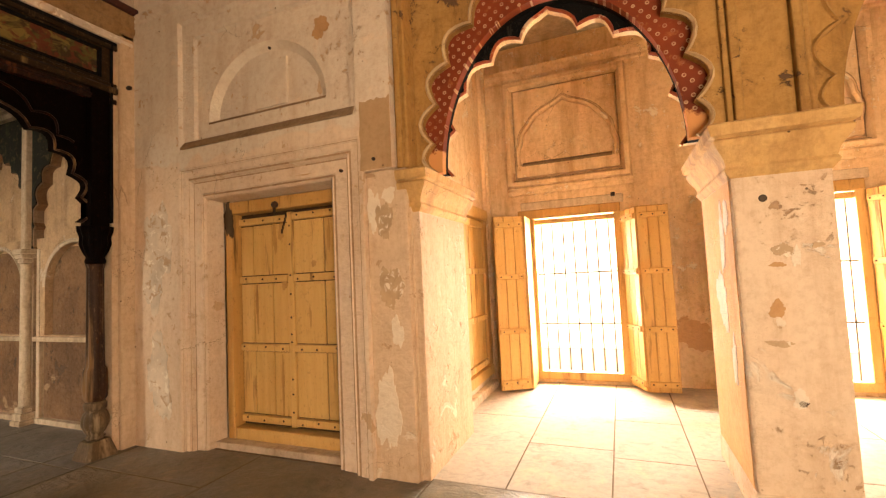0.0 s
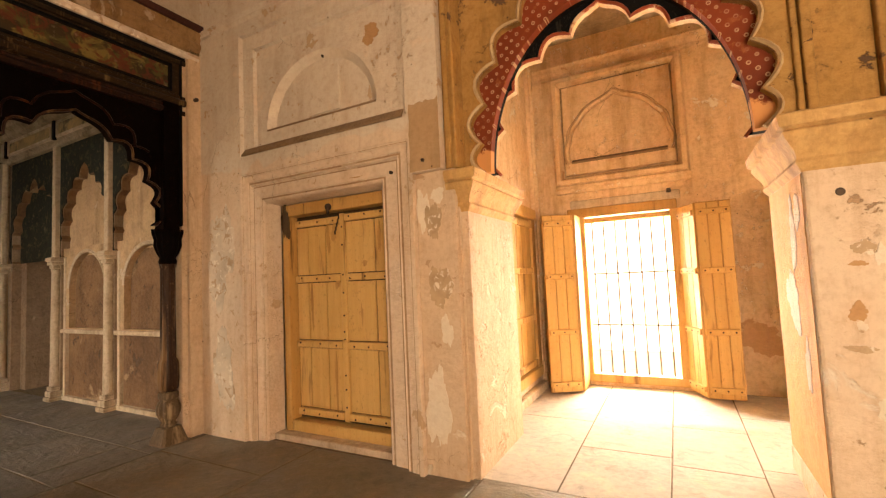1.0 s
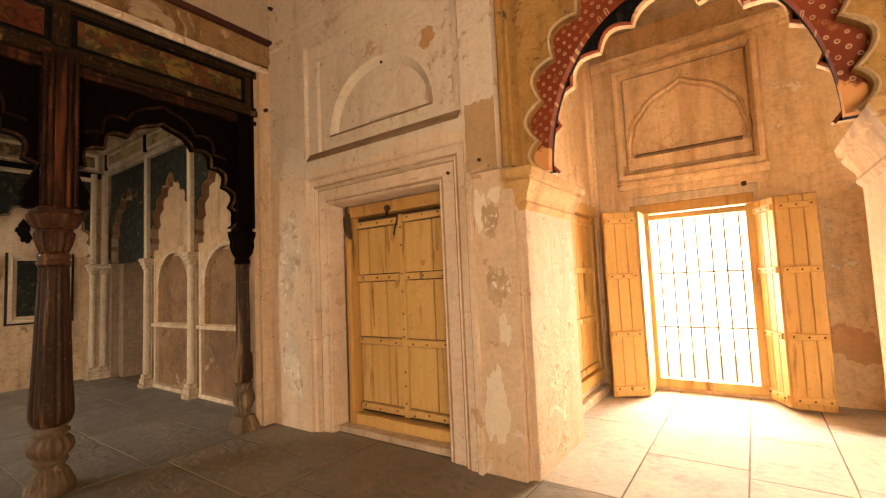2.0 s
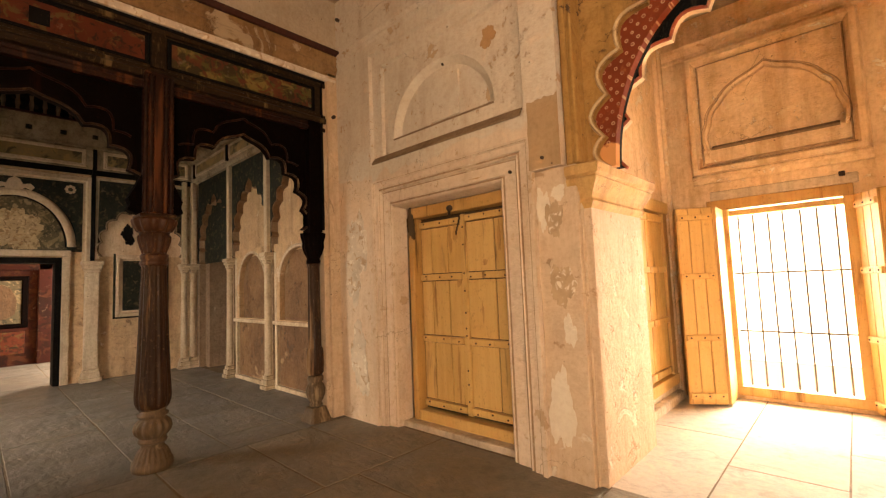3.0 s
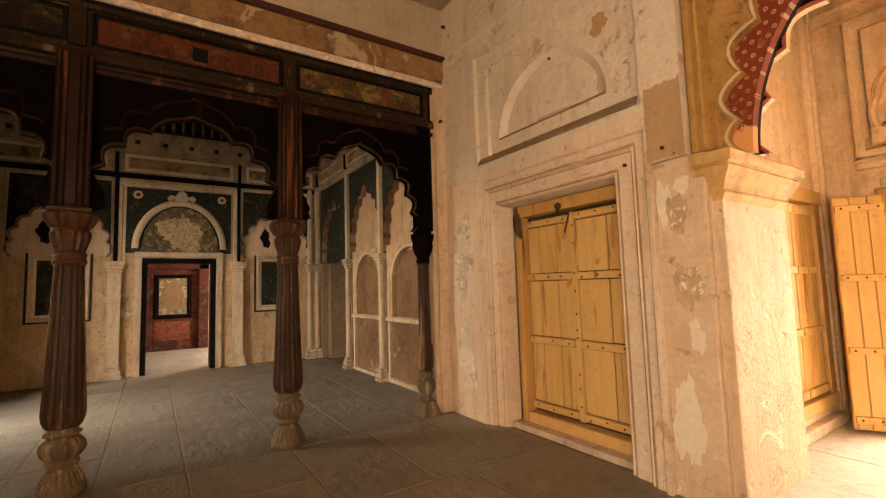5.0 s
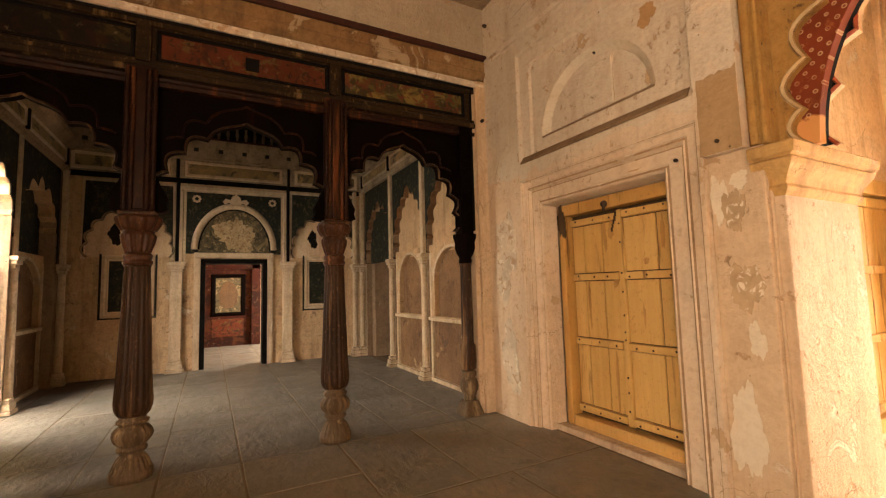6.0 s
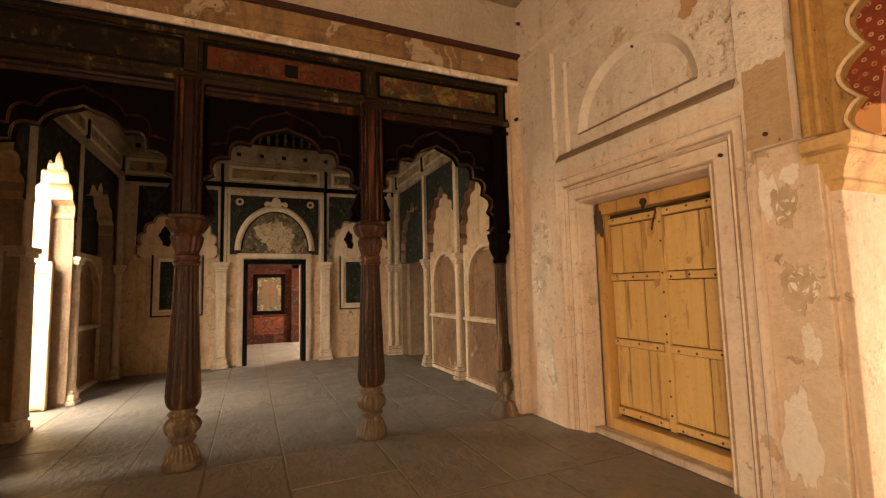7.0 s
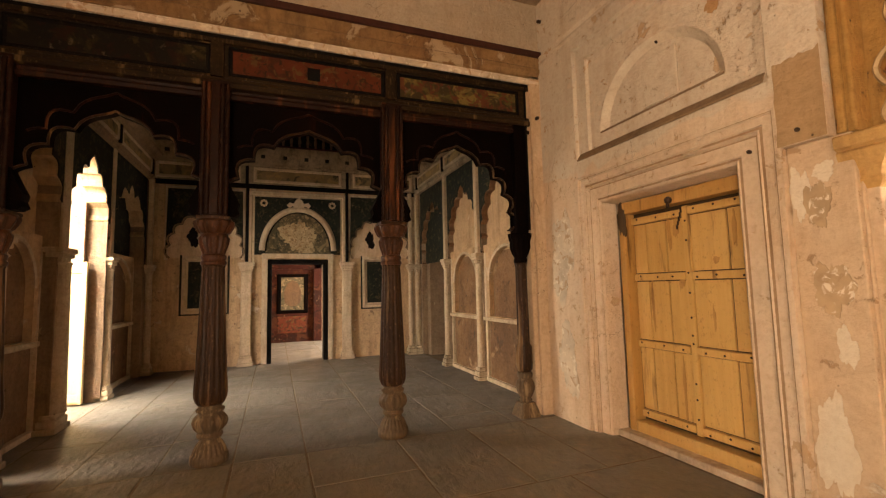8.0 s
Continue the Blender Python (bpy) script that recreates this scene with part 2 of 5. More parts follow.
DIRTYWHITE = plaster("grimy_white_lime", (0.44, 0.35, 0.24), (0.31, 0.23, 0.145), (0.07, 0.05, 0.03), None, wear=0.9)
# Darker copies of cream and white: chamber dimness put into the plaster colour.
SIDECREAM = plaster("dimmed_side_plaster", (0.55, 0.375, 0.205), (0.45, 0.29, 0.15), (0.14, 0.082, 0.042), (0.58, 0.46, 0.32), 0.64, wear=0.5)
SIDEWHITE = plaster("dimmed_lime", (0.61, 0.485, 0.33), (0.51, 0.385, 0.245), (0.18, 0.12, 0.07), None, wear=0.6)
PEACH = plaster("orange_wash_and_glow", (0.66, 0.37, 0.125), (0.70, 0.43, 0.175), (0.44, 0.23, 0.08), (0.80, 0.64, 0.42), 0.66, wear=0.4)
DOTS = dotted("red_flowered_paint")
BLACK = painted_wood("black_paint", (0.008, 0.007, 0.006), (0.004, 0.004, 0.004), (0.05, 0.04, 0.028), 0.8, (9, 9, 9), 0.66, 0.08)
TRIMRED = mural("worn_red_line", (0.30, 0.07, 0.03), [(0.55, 0.4, 0.25), (0.18, 0.05, 0.03)], 7.0, at=0.55)
YELLOW = painted_wood("yellow_painted_wood", (0.66, 0.415, 0.135), (0.53, 0.305, 0.083), (0.20, 0.10, 0.03), worn_at=0.62)
YELLOWDARK = painted_wood("yellow_frame_wood", (0.54, 0.31, 0.09), (0.40, 0.20, 0.05), (0.11, 0.055, 0.018), worn_at=0.61)
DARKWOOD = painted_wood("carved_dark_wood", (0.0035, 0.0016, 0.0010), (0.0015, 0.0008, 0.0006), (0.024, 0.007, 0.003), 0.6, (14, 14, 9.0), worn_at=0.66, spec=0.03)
COLUMNWOOD = painted_wood("worn_column_wood", (0.048, 0.022, 0.010), (0.010, 0.005, 0.003), (0.22, 0.125, 0.055), 0.40, (30, 30, 5.0), 0.555, 0.18)
CAPWOOD = painted_wood("painted_capital_wood", (0.075, 0.028, 0.012), (0.018, 0.008, 0.004), (0.30, 0.15, 0.055), 0.38, (26, 26, 14.0), 0.63, 0.22)
POSTWOOD = painted_wood("reddish_post_wood", (0.022, 0.007, 0.003), (0.006, 0.003, 0.002), (0.11, 0.036, 0.013), 0.42, (26, 26, 14.0), 0.57, 0.14)
BASEWOOD = painted_wood("bleached_column_wood", (0.145, 0.095, 0.05), (0.035, 0.021, 0.011), (0.33, 0.235, 0.13), 0.55, (30, 30, 6.0), 0.58)
BEAMWOOD = painted_wood("beam_wood", (0.032, 0.018, 0.008), (0.008, 0.005, 0.003), (0.17, 0.105, 0.043), 0.55, (16, 3.0, 30), 0.61, 0.1)
CORNICE = plaster("beam_plaster", (0.33, 0.20, 0.085), (0.27, 0.15, 0.06), (0.10, 0.055, 0.025), (0.48, 0.36, 0.22), 0.6, wear=0.7)
REDSTRIP = painted_wood("dark_red_strip", (0.06, 0.016, 0.01), (0.03, 0.01, 0.007), (0.1, 0.04, 0.02), 0.6)
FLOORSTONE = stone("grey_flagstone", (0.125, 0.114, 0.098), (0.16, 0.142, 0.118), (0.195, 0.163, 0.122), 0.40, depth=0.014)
# Browner stone; hall brightness is also lifted here through a lighter colour.
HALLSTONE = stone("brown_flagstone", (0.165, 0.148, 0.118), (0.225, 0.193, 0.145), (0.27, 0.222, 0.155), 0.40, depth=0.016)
# Same stone as the hall, paled: window light is put into the colour.
BAYSTONE = stone("window_lit_flagstone", (0.52, 0.475, 0.41), (0.57, 0.52, 0.445), (0.58, 0.51, 0.42), 0.85, depth=0.004, spec=0.1)
MORTAR = plaster("joint_mortar", (0.25, 0.185, 0.115), (0.16, 0.12, 0.076), (0.06, 0.04, 0.027))
# Grey instead of iron-dark: the window glare on the bars is in the colour.
IRON = Nodes("hazed_iron").finish((0.13, 0.115, 0.10), 0.7)
RUST = painted_wood("rusty_iron", (0.05, 0.028, 0.015), (0.02, 0.012, 0.008), (0.10, 0.05, 0.02), 0.6)
SAND = Nodes("outdoor_sand")
SAND = SAND.finish(SAND.mix(SAND.noise(0.3), (0.55, 0.47, 0.36), (0.42, 0.35, 0.26)), 0.9)

GLARE = Nodes("hazy_daylight")
GLARE.b.inputs["Base Color"].default_value = (0.9, 0.85, 0.75, 1)
GLARE.b.inputs["Emission Color"].default_value = (1.0, 0.93, 0.80, 1)
GLARE.b.inputs["Emission Strength"].default_value = 2.2
GLARE = GLARE.m

# ---------- mesh helpers ----------


def mesh_object(name, bm, material, parent=None, label="", smooth=False):
    bmesh.ops.recalc_face_normals(bm, faces=bm.faces[:])
    data = bpy.data.meshes.new(name)
    bm.to_mesh(data)
    bm.free()
    data.materials.append(material)
    if smooth:
        for p in data.polygons:
            p.use_smooth = True
    ob = new(name, data)
    if parent is not None:
        ob.parent = parent
    if label:
        tagged(ob, label)
    return ob


def part(name, bm, material, parent, label="", smooth=False):
    return mesh_object(name, bm, material, parent, label, smooth)


def thing(name, loc, label, category, group="", kind="", turn=0.0):
    ob = new(name)
    ob.empty_display_size = 0.1
    ob.matrix_basis = pose(*loc, 0, 0, turn)
    return tagged(ob, label, category, group, kind)


def box(bm, x0, x1, y0, y1, z0, z1, bevel=0.0):
    vs = [bm.verts.new((x, y, z)) for x in (x0, x1) for y in (y0, y1) for z in (z0, z1)]
    fs = [bm.faces.new([vs[i] for i in f]) for f in ((0, 1, 3, 2), (4, 6, 7, 5), (0, 4, 5, 1), (2, 3, 7, 6), (0, 2, 6, 4), (1, 5, 7, 3))]
    if bevel:
        bmesh.ops.bevel(bm, geom=list({e for f in fs for e in f.edges}), offset=bevel, segments=2, profile=0.5, affect="EDGES")
    return bm


def boxes(*rows, bevel=0.0):
    bm = bmesh.new()
    for r in rows:
        part_bm = bmesh.new()
        box(part_bm, *r, bevel=bevel)
        tmp = bpy.data.meshes.new("tmp")
        part_bm.to_mesh(tmp)
        part_bm.free()
        bm.from_mesh(tmp)
        bpy.data.meshes.remove(tmp)
    return bm


def lift(plane, u, v, d):
    return (u, d, v) if plane == "xz" else (d, u, v)


def prism(bm, poly, d0, d1, plane="xz"):
    """A flat outline in the plane, given thickness from d0 to d1."""
    clean = [p for i, p in enumerate(poly) if math.dist(p, poly[i - 1]) > 1e-5]
    a = [bm.verts.new(lift(plane, u, v, d0)) for u, v in clean]
    b = [bm.verts.new(lift(plane, u, v, d1)) for u, v in clean]
    bm.faces.new(a)
    bm.faces.new(b[::-1])
    n = len(a)
    for i in range(n):
        bm.faces.new((a[i], b[i], b[(i + 1) % n], a[(i + 1) % n]))
    return bm


def smooth_arch(hw, zs, rise, n=18, point=0.0):
    """Left half of an arch, springing to crown, about u = 0."""
    out = []
    for i in range(n + 1):
        a = i / n * math.pi / 2
        out.append((-hw * math.cos(a), zs + rise * (math.sin(a) * (1 - point) + point * i / n)))
    return out


def foil_arch(cusps, crown, bulge=0.42, n=7, ogee=0.35):
    """Left half of a cusped arch: lobes between the cusps, an ogee at the crown."""
    out = []
    for (u0, v0), (u1, v1) in zip(cusps, cusps[1:]):
        du, dv = u1 - u0, v1 - v0
        for i in range(n):
            s = i / n
            h = bulge * 4 * s * (1 - s)
            h *= 0.5 + 0.5 * abs(math.sin(math.pi * s)) ** 0.3
            out.append((u0 + du * s - dv * h, v0 + dv * s + du * h))
    u0, v0 = cusps[-1]
    for i in range(n + 1):
        s = i / n
        swell = math.sin(math.pi * s) * 0.22 * (crown - v0) * (1.6 - 2.2 * s)
        out.append((u0 * (1 - s), v0 + (crown - v0) * (s ** (1 - ogee)) + swell * 0.6))
    return out


def scaled_cusps(hw, zs, rise, lobes):
    """Cusp points of an arch on a round curve."""
    pts = [(-hw, zs)]
    for i in range(1, lobes + 1):
        a = i / (lobes + 0.75) * math.pi / 2
        pts.append((-hw * math.cos(a) ** 0.8, zs + rise * 0.86 * math.sin(a)))
    return pts


def arch_plate(bm, u0, u1, v0, v1, curve, centre, d0, d1, plane="xz", hole_bottom=None):
    """A slab with an arched hole; with hole_bottom the hole is closed below, else it is open at v0."""
    left = [(centre + u, v) for u, v in curve]
    for side in (0, 1):
        c = left if side == 0 else [(2 * centre - u, v) for u, v in left]
        edge = u0 if side == 0 else u1
        if hole_bottom is None:
            poly = [(edge, v0), (c[0][0], v0)] + c + [(centre, v1), (edge, v1)]
        else:
            poly = [(edge, v0), (centre, v0), (centre, hole_bottom), (c[0][0], hole_bottom)] + c + [(centre, v1), (edge, v1)]
        prism(bm, poly, d0, d1, plane)
    return bm


def arch_infill(bm, curve, centre, bottom, d0, d1, plane="xz"):
    left = [(centre + u, v) for u, v in curve]
    right = [(2 * centre - u, v) for u, v in left][::-1]
    return prism(bm, [(left[0][0], bottom)] + left + right[1:] + [(right[-1][0], bottom)], d0, d1, plane)


def ribbon(bm, line, width, d0, d1, plane="xz"):
    """A moulding of that width that follows a line in the plane."""
    pts = [Vector(p) for p in line]
    inner, outer = [], []
    for i, p in enumerate(pts):
        t = (pts[min(i + 1, len(pts) - 1)] - pts[max(i - 1, 0)]).normalized()
        nrm = Vector((-t.y, t.x)) * width
        inner.append(p)
        outer.append(p + nrm)
    rows = []
    for a, b in zip(inner, outer):
        mid = (a + b) / 2
        rows.append([bm.verts.new(lift(plane, *q)) for q in ((a.x, a.y, d1), (a.x, a.y, (d0 + d1) / 2), (mid.x, mid.y, d0), (b.x, b.y, (d0 + d1) / 2), (b.x, b.y, d1))])
    for r, s in zip(rows, rows[1:]):
        for i in range(5):
            bm.faces.new((r[i], r[(i + 1) % 5], s[(i + 1) % 5], s[i]))
    bm.faces.new(rows[0])
    bm.faces.new(rows[-1][::-1])
    return bm


def both(curve, centre):
    left = [(centre + u, v) for u, v in curve]
    return left + [(2 * centre - u, v) for u, v in left][::-1][1:]


def rings(bm, rects, plane="xz", open_bottom=False):
    """Stepped mouldings round a rectangle: rows of (u0, u1, v0, v1, depth), joined one to the next."""
    loops = []
    for u0, u1, v0, v1, d in rects:
        loops.append([bm.verts.new(lift(plane, u, v, d)) for u, v in ((u0, v0), (u0, v1), (u1, v1), (u1, v0))])
    for a, b in zip(loops, loops[1:]):
        for i in range(3 if open_bottom else 4):
            j = (i + 1) % 4
            bm.faces.new((a[i], a[j], b[j], b[i]))
    return bm


def lathe(profile, seg=24, flutes=0, depth=0.0, z_range=(0, 0), square=None):
    """Turned work: rows of (z, r); fluted between the two heights."""
    bm = bmesh.new()
    loops = []
    for z, r in profile:
        loop = []
        for i in range(seg):
            a = 2 * math.pi * i / seg
            k = r
            if flutes and z_range[0] <= z <= z_range[1]:
                k = r * (1 - depth * (0.5 + 0.5 * math.cos(flutes * a)))
            if square and z <= square:
                k = r * min(1 / max(abs(math.cos(a)), abs(math.sin(a))), 1.3)
            loop.append(bm.verts.new((k * math.cos(a), k * math.sin(a), z)))
        loops.append(loop)
    for a, b in zip(loops, loops[1:]):
        for i in range(seg):
            j = (i + 1) % seg
            bm.faces.new((a[i], a[j], b[j], b[i]))
    bm.faces.new(loops[0][::-1])
    bm.faces.new(loops[-1])
    return bm


def moulded(bm, u0, u1, profile, plane="xz", ends=True):
    """A horizontal moulding: rows of (v, depth) run from u0 to u1."""
    rows = [[bm.verts.new(lift(plane, u, v, d)) for v, d in profile] for u in (u0, u1)]
    n = len(profile)
    for i in range(n - 1):
        bm.faces.new((rows[0][i], rows[0][i + 1], rows[1][i + 1], rows[1][i]))
    if ends:
        bm.faces.new(rows[0])
        bm.faces.new(rows[1][::-1])
        bm.faces.new((rows[0][0], rows[0][-1], rows[1][-1], rows[1][0]))
    return bm


def wall(name, bm, material, label):
    return tagged(mesh_object(name, bm, material), label, "wall", kind="structure")


# ---------- plan, in metres ----------
WALL_Y = -0.27          # face of the wall with the yellow door
ARCH_L, ARCH_R = 1.50, 3.48   # piers of the arch
BAY_Y = 2.86            # face of the window wall in the bay
COL_X = -1.62           # line of carved columns
BACK_X = -6.90          # back wall of the inner chamber
SIDE_N, SIDE_S = -0.15, -5.45  # side walls of the inner chamber
HALL_TOP, ROOM_TOP = 4.87, 4.95

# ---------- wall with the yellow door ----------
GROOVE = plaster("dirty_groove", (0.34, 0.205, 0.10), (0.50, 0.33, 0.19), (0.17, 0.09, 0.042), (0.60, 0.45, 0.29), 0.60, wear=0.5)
W = WALL_Y
NICHE = (-0.88, 1.05, 2.735, 3.97)
# Paler than the wall: light on the splayed edge is put in colour.
LIT_SPLAY = plaster("lit_splay_plaster", (0.76, 0.66, 0.51), (0.71, 0.60, 0.45), (0.52, 0.38, 0.24), wear=0.25)
bm = boxes((-1.50, -0.88, W, 0.25, 0, 2.56), (1.055, 1.345, W, 0.25, 2.28, 2.56), (1.055, 1.09, W, 0.25, 0, 2.28), (-1.50, 1.345, W, 0.25, 2.56, NICHE[2]),
           (-1.50, NICHE[0], W, 0.25, NICHE[2], NICHE[3]), (NICHE[1], 1.345, W, 0.25, NICHE[2], NICHE[3]),
           (-1.50, 1.345, W, 0.25, NICHE[3], HALL_TOP), (-0.88, 1.07, 0.16, 0.25, 0, 2.56), (NICHE[0], NICHE[1], W + 0.16, 0.25, NICHE[2], NICHE[3]))
wall_north = wall("wall_north", bm, DOORWALL, "tall limewashed plaster wall, stained and flaking, round a door")
bm = bmesh.new()
steps = [(0.0, -0.002), (0.012, 0.012), (0.02, 0.03), (0.06, 0.033), (0.067, 0.052), (0.075, 0.052), (0.083, 0.038), (0.095, 0.075), (0.105, 0.08), (0.175, 0.086),
         (0.183, 0.105), (0.19, 0.105), (0.197, 0.09), (0.21, 0.11), (0.224, 0.29)]
rings(bm, [(-0.88 + o, 1.068 - o * 1.61, -0.01, 2.56 - o * 1.33, W + d) for o, d in steps], open_bottom=True)
# Brown lines in the grooves: dirt, plus shade painted in for contrast.
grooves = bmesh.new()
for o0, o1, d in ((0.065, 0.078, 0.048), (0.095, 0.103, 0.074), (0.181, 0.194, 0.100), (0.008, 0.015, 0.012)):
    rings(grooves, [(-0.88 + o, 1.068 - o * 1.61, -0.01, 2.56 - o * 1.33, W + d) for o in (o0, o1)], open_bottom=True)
part("dirty_groove", grooves, GROOVE, wall_north, "grooves brown with dirt and painted shade")
tagged(part("door_surround", bm, DOORWALL, wall_north), "stepped plaster mouldings round the door")
bm = bmesh.new()
x0, x1, z0, z1 = NICHE
rings(bm, [(x0, x1, z0, z1, W - 0.002), (x0 + 0.02, x1 - 0.02, z0 + 0.07, z1 - 0.02, W + 0.032), (x0 + 0.16, x1 - 0.075, z0 + 0.08, z1 - 0.16, W + 0.036),
           (x0 + 0.178, x1 - 0.09, z0 + 0.10, z1 - 0.18, W + 0.065)])
part("niche_border", bm, DOORWALL, wall_north)
nc = 0.085
TYMP, TYMP_IN = smooth_arch(0.655, 2.965, 0.615, 22), smooth_arch(0.575, 2.975, 0.535, 22)
bm = arch_plate(bmesh.new(), x0 + 0.12, x1 - 0.06, z0 + 0.08, z1 - 0.12, TYMP, nc, W + 0.065, W + 0.15, hole_bottom=2.965)
part("niche_panel", bm, DOORWALL, wall_north)
bm = bmesh.new()
rims = [[bm.verts.new((u, d, v)) for u, v in both(c, nc)] for c, d in ((TYMP, W + 0.066), (TYMP_IN, W + 0.118))]
for i in range(len(rims[0]) - 1):
    bm.faces.new((rims[0][i], rims[0][i + 1], rims[1][i + 1], rims[1][i]))
part("niche_arch_splay", bm, LIT_SPLAY, wall_north, "splayed edge of the blind arch, paled for the light on it")
part("niche_back", arch_infill(bmesh.new(), TYMP, nc, 2.96, W + 0.117, W + 0.155), DOORWALL, wall_north)
bm = boxes((-0.035, 0.312, W + 0.098, W + 0.13, 3.005, 3.425), bevel=0.009)
part("niche_block", bm, DOORWALL, wall_north)
DIRT = plaster("settled_dust", (0.24, 0.15, 0.075), (0.30, 0.20, 0.11), (0.14, 0.08, 0.04))
bm = bmesh.new()
moulded(bm, x0 + 0.03, x1 - 0.03, [(z0 + 0.004, W + 0.02), (z0 + 0.004, W - 0.012), (z0 + 0.018, W - 0.014), (z0 + 0.082, W + 0.034)])
moulded(bm, nc - 0.645, nc + 0.645, [(2.955, W + 0.115), (2.952, W + 0.056), (2.966, W + 0.056), (3.0, W + 0.119)])
part("dusty_ledge", bm, DIRT, wall_north, "ledges brown with settled dust")
bm = bmesh.new()
moulded(bm, -1.50, 1.345, [(4.10, W), (4.12, W - 0.02), (4.14, W - 0.02), (4.15, W - 0.01), (4.18, W - 0.035), (4.21, W)])
part("string_course", bm, DOORWALL, wall_north)
PATCHBROWN = plaster("bare_plaster", (0.52, 0.30, 0.13), (0.46, 0.26, 0.11), (0.34, 0.19, 0.09), wear=0.2)
WHITEPATCH = plaster("new_white_patch", (0.76, 0.67, 0.53), (0.72, 0.62, 0.47), (0.55, 0.42, 0.28), wear=0.2)


def blot(cx, cz, w, h, seed, n=120):
    rng = random.Random(seed)
    ph = [rng.uniform(0, 6.28) for _ in range(4)]
    pts = []
    for i in range(n):
        a = 2 * math.pi * i / n
        r = 1 + 0.16 * math.sin(2 * a + ph[0]) + 0.12 * math.sin(3 * a + ph[1]) + 0.09 * math.sin(5 * a + ph[2]) + 0.06 * math.sin(9 * a + ph[3]) + 0.04 * math.sin(17 * a + ph[1]) + 0.02 * math.sin(29 * a + ph[0]) + rng.uniform(-0.03, 0.03)
        pts.append((cx + w / 2 * r * math.cos(a), cz + h / 2 * r * math.sin(a)))
    return pts


for name, cx, cz, w, h, y, m in (("bare_patch", 0.70, 3.55, 0.16, 0.17, W + 0.065, PATCHBROWN), ("bare_patch", 0.42, 2.40, 0.55, 0.075, W + 0.088, PATCHBROWN),
                                 ("bare_patch", 1.15, 3.78, 0.1, 0.15, W, PATCHBROWN)):
    part(name, prism(bmesh.new(), blot(cx, cz, w, h, int(cx * 100)), y - 0.004, y + 0.01), m, wall_north)
for cx, cz, w, h, s in ((-1.2, 1.78, 0.38, 0.95, 31), (-1.17, 0.66, 0.3, 0.72, 33)):
    part("flaked_patch", prism(bmesh.new(), blot(cx, cz, w, h, s), W - 0.003, W + 0.01), SCRAPED, wall_north)
# brown repair that ends in a straight edge beside the arch
rng = random.Random(21)
rag = [(1.075, 2.285)] + [(1.075 + rng.uniform(0, 0.012), 2.285 + 0.53 * i / 9) for i in range(1, 9)]
rag += [(1.085 + 0.258 * i / 10, 2.822 + rng.uniform(-0.014, 0.012)) for i in range(11)] + [(1.343, 2.285)]
BROWN = plaster("brown_repair", (0.40, 0.25, 0.12), (0.48, 0.32, 0.17), (0.28, 0.17, 0.08), (0.62, 0.48, 0.32), 0.66)
part("repair_patch", prism(bmesh.new(), rag, W - 0.005, W + 0.06), BROWN, wall_north, "brown repair with a ragged edge")
for px, pz in ((0.86, 2.33), (1.20, 2.36), (0.13, 3.53)):
    part("iron_peg", lathe([(0, 0.012), (0.02, 0.014), (0.035, 0.006)], 10), RUST, wall_north).matrix_basis = pose(px, W + (0.12 if px < 0.5 else 0.07 if px < 1 else 0.0), pz, 90)

# stone sill of the door
tagged(mesh_object("door_sill", boxes((-0.68, 0.73, -0.10, 0.2, -0.01, 0.055), bevel=0.012), WHITE), "worn whitewashed masonry sill below the door", "sill", kind="structure")


def planked_leaf(width, height, rails, parent, x, y, splits):
    """A plank leaf on a dark backing: boards between the cross rails, iron studs; x is its hinge side."""
    leaf = part("leaf", boxes((x, x + width, y + 0.004, y + 0.035, 0.0, height), bevel=0.004), GRIME_SHADE, parent, "yellow painted plank leaf, stained and worn")
    cuts = [0.0, *splits, 1.0]
    for z0, z1 in zip(rails, rails[1:]):
        for a, b in zip(cuts, cuts[1:]):
            jog = random.uniform(-0.003, 0.003)
            part("plank", boxes((x + a * width + (0.018 if a == 0 else 0.007), x + b * width - (0.014 if b == 1 else 0.007), y - 0.012 + jog, y + 0.01, z0 + 0.041, z1 - 0.041), bevel=0.003), YELLOW, leaf)
    for z in rails:
        part("rail", boxes((x + 0.018, x + width - 0.012, y - 0.042, y + 0.012, z - 0.032, z + 0.032), bevel=0.007), YELLOW, leaf)
        for i in range(3):
            part("stud", STUD.copy(), RUST, leaf).matrix_basis = pose(x + width * (0.14 + 0.34 * i + random.uniform(-0.06, 0.06)), y - 0.042, z + random.uniform(-0.014, 0.014), 90)
    return leaf


GRIME_SHADE = painted_wood("grimy_shade_wood", (0.07, 0.04, 0.015), (0.03, 0.018, 0.008), (0.02, 0.012, 0.006))


class Shape:
    """A small mesh kept to be used again."""

    def __init__(self, bm):
        self.data = bpy.data.meshes.new("stud")
        bm.to_mesh(self.data)
        bm.free()

    def copy(self):
        bm = bmesh.new()
        bm.from_mesh(self.data)
        return bm


STUD = Shape(lathe([(0, 0.0095), (0.004, 0.009), (0.008, 0.005)], 8))

door = thing("door_1", (0.0, 0.0, 0.055), "closed yellow painted double plank door with iron studs", "door", kind="structure")
part("frame_post", boxes((-0.618, -0.54, 0.0, 0.13, 0, 2.2), bevel=0.008), YELLOWDARK, door)
part("frame_post", boxes((0.635, 0.705, 0.0, 0.14, 0, 2.2), bevel=0.008), YELLOWDARK, door)
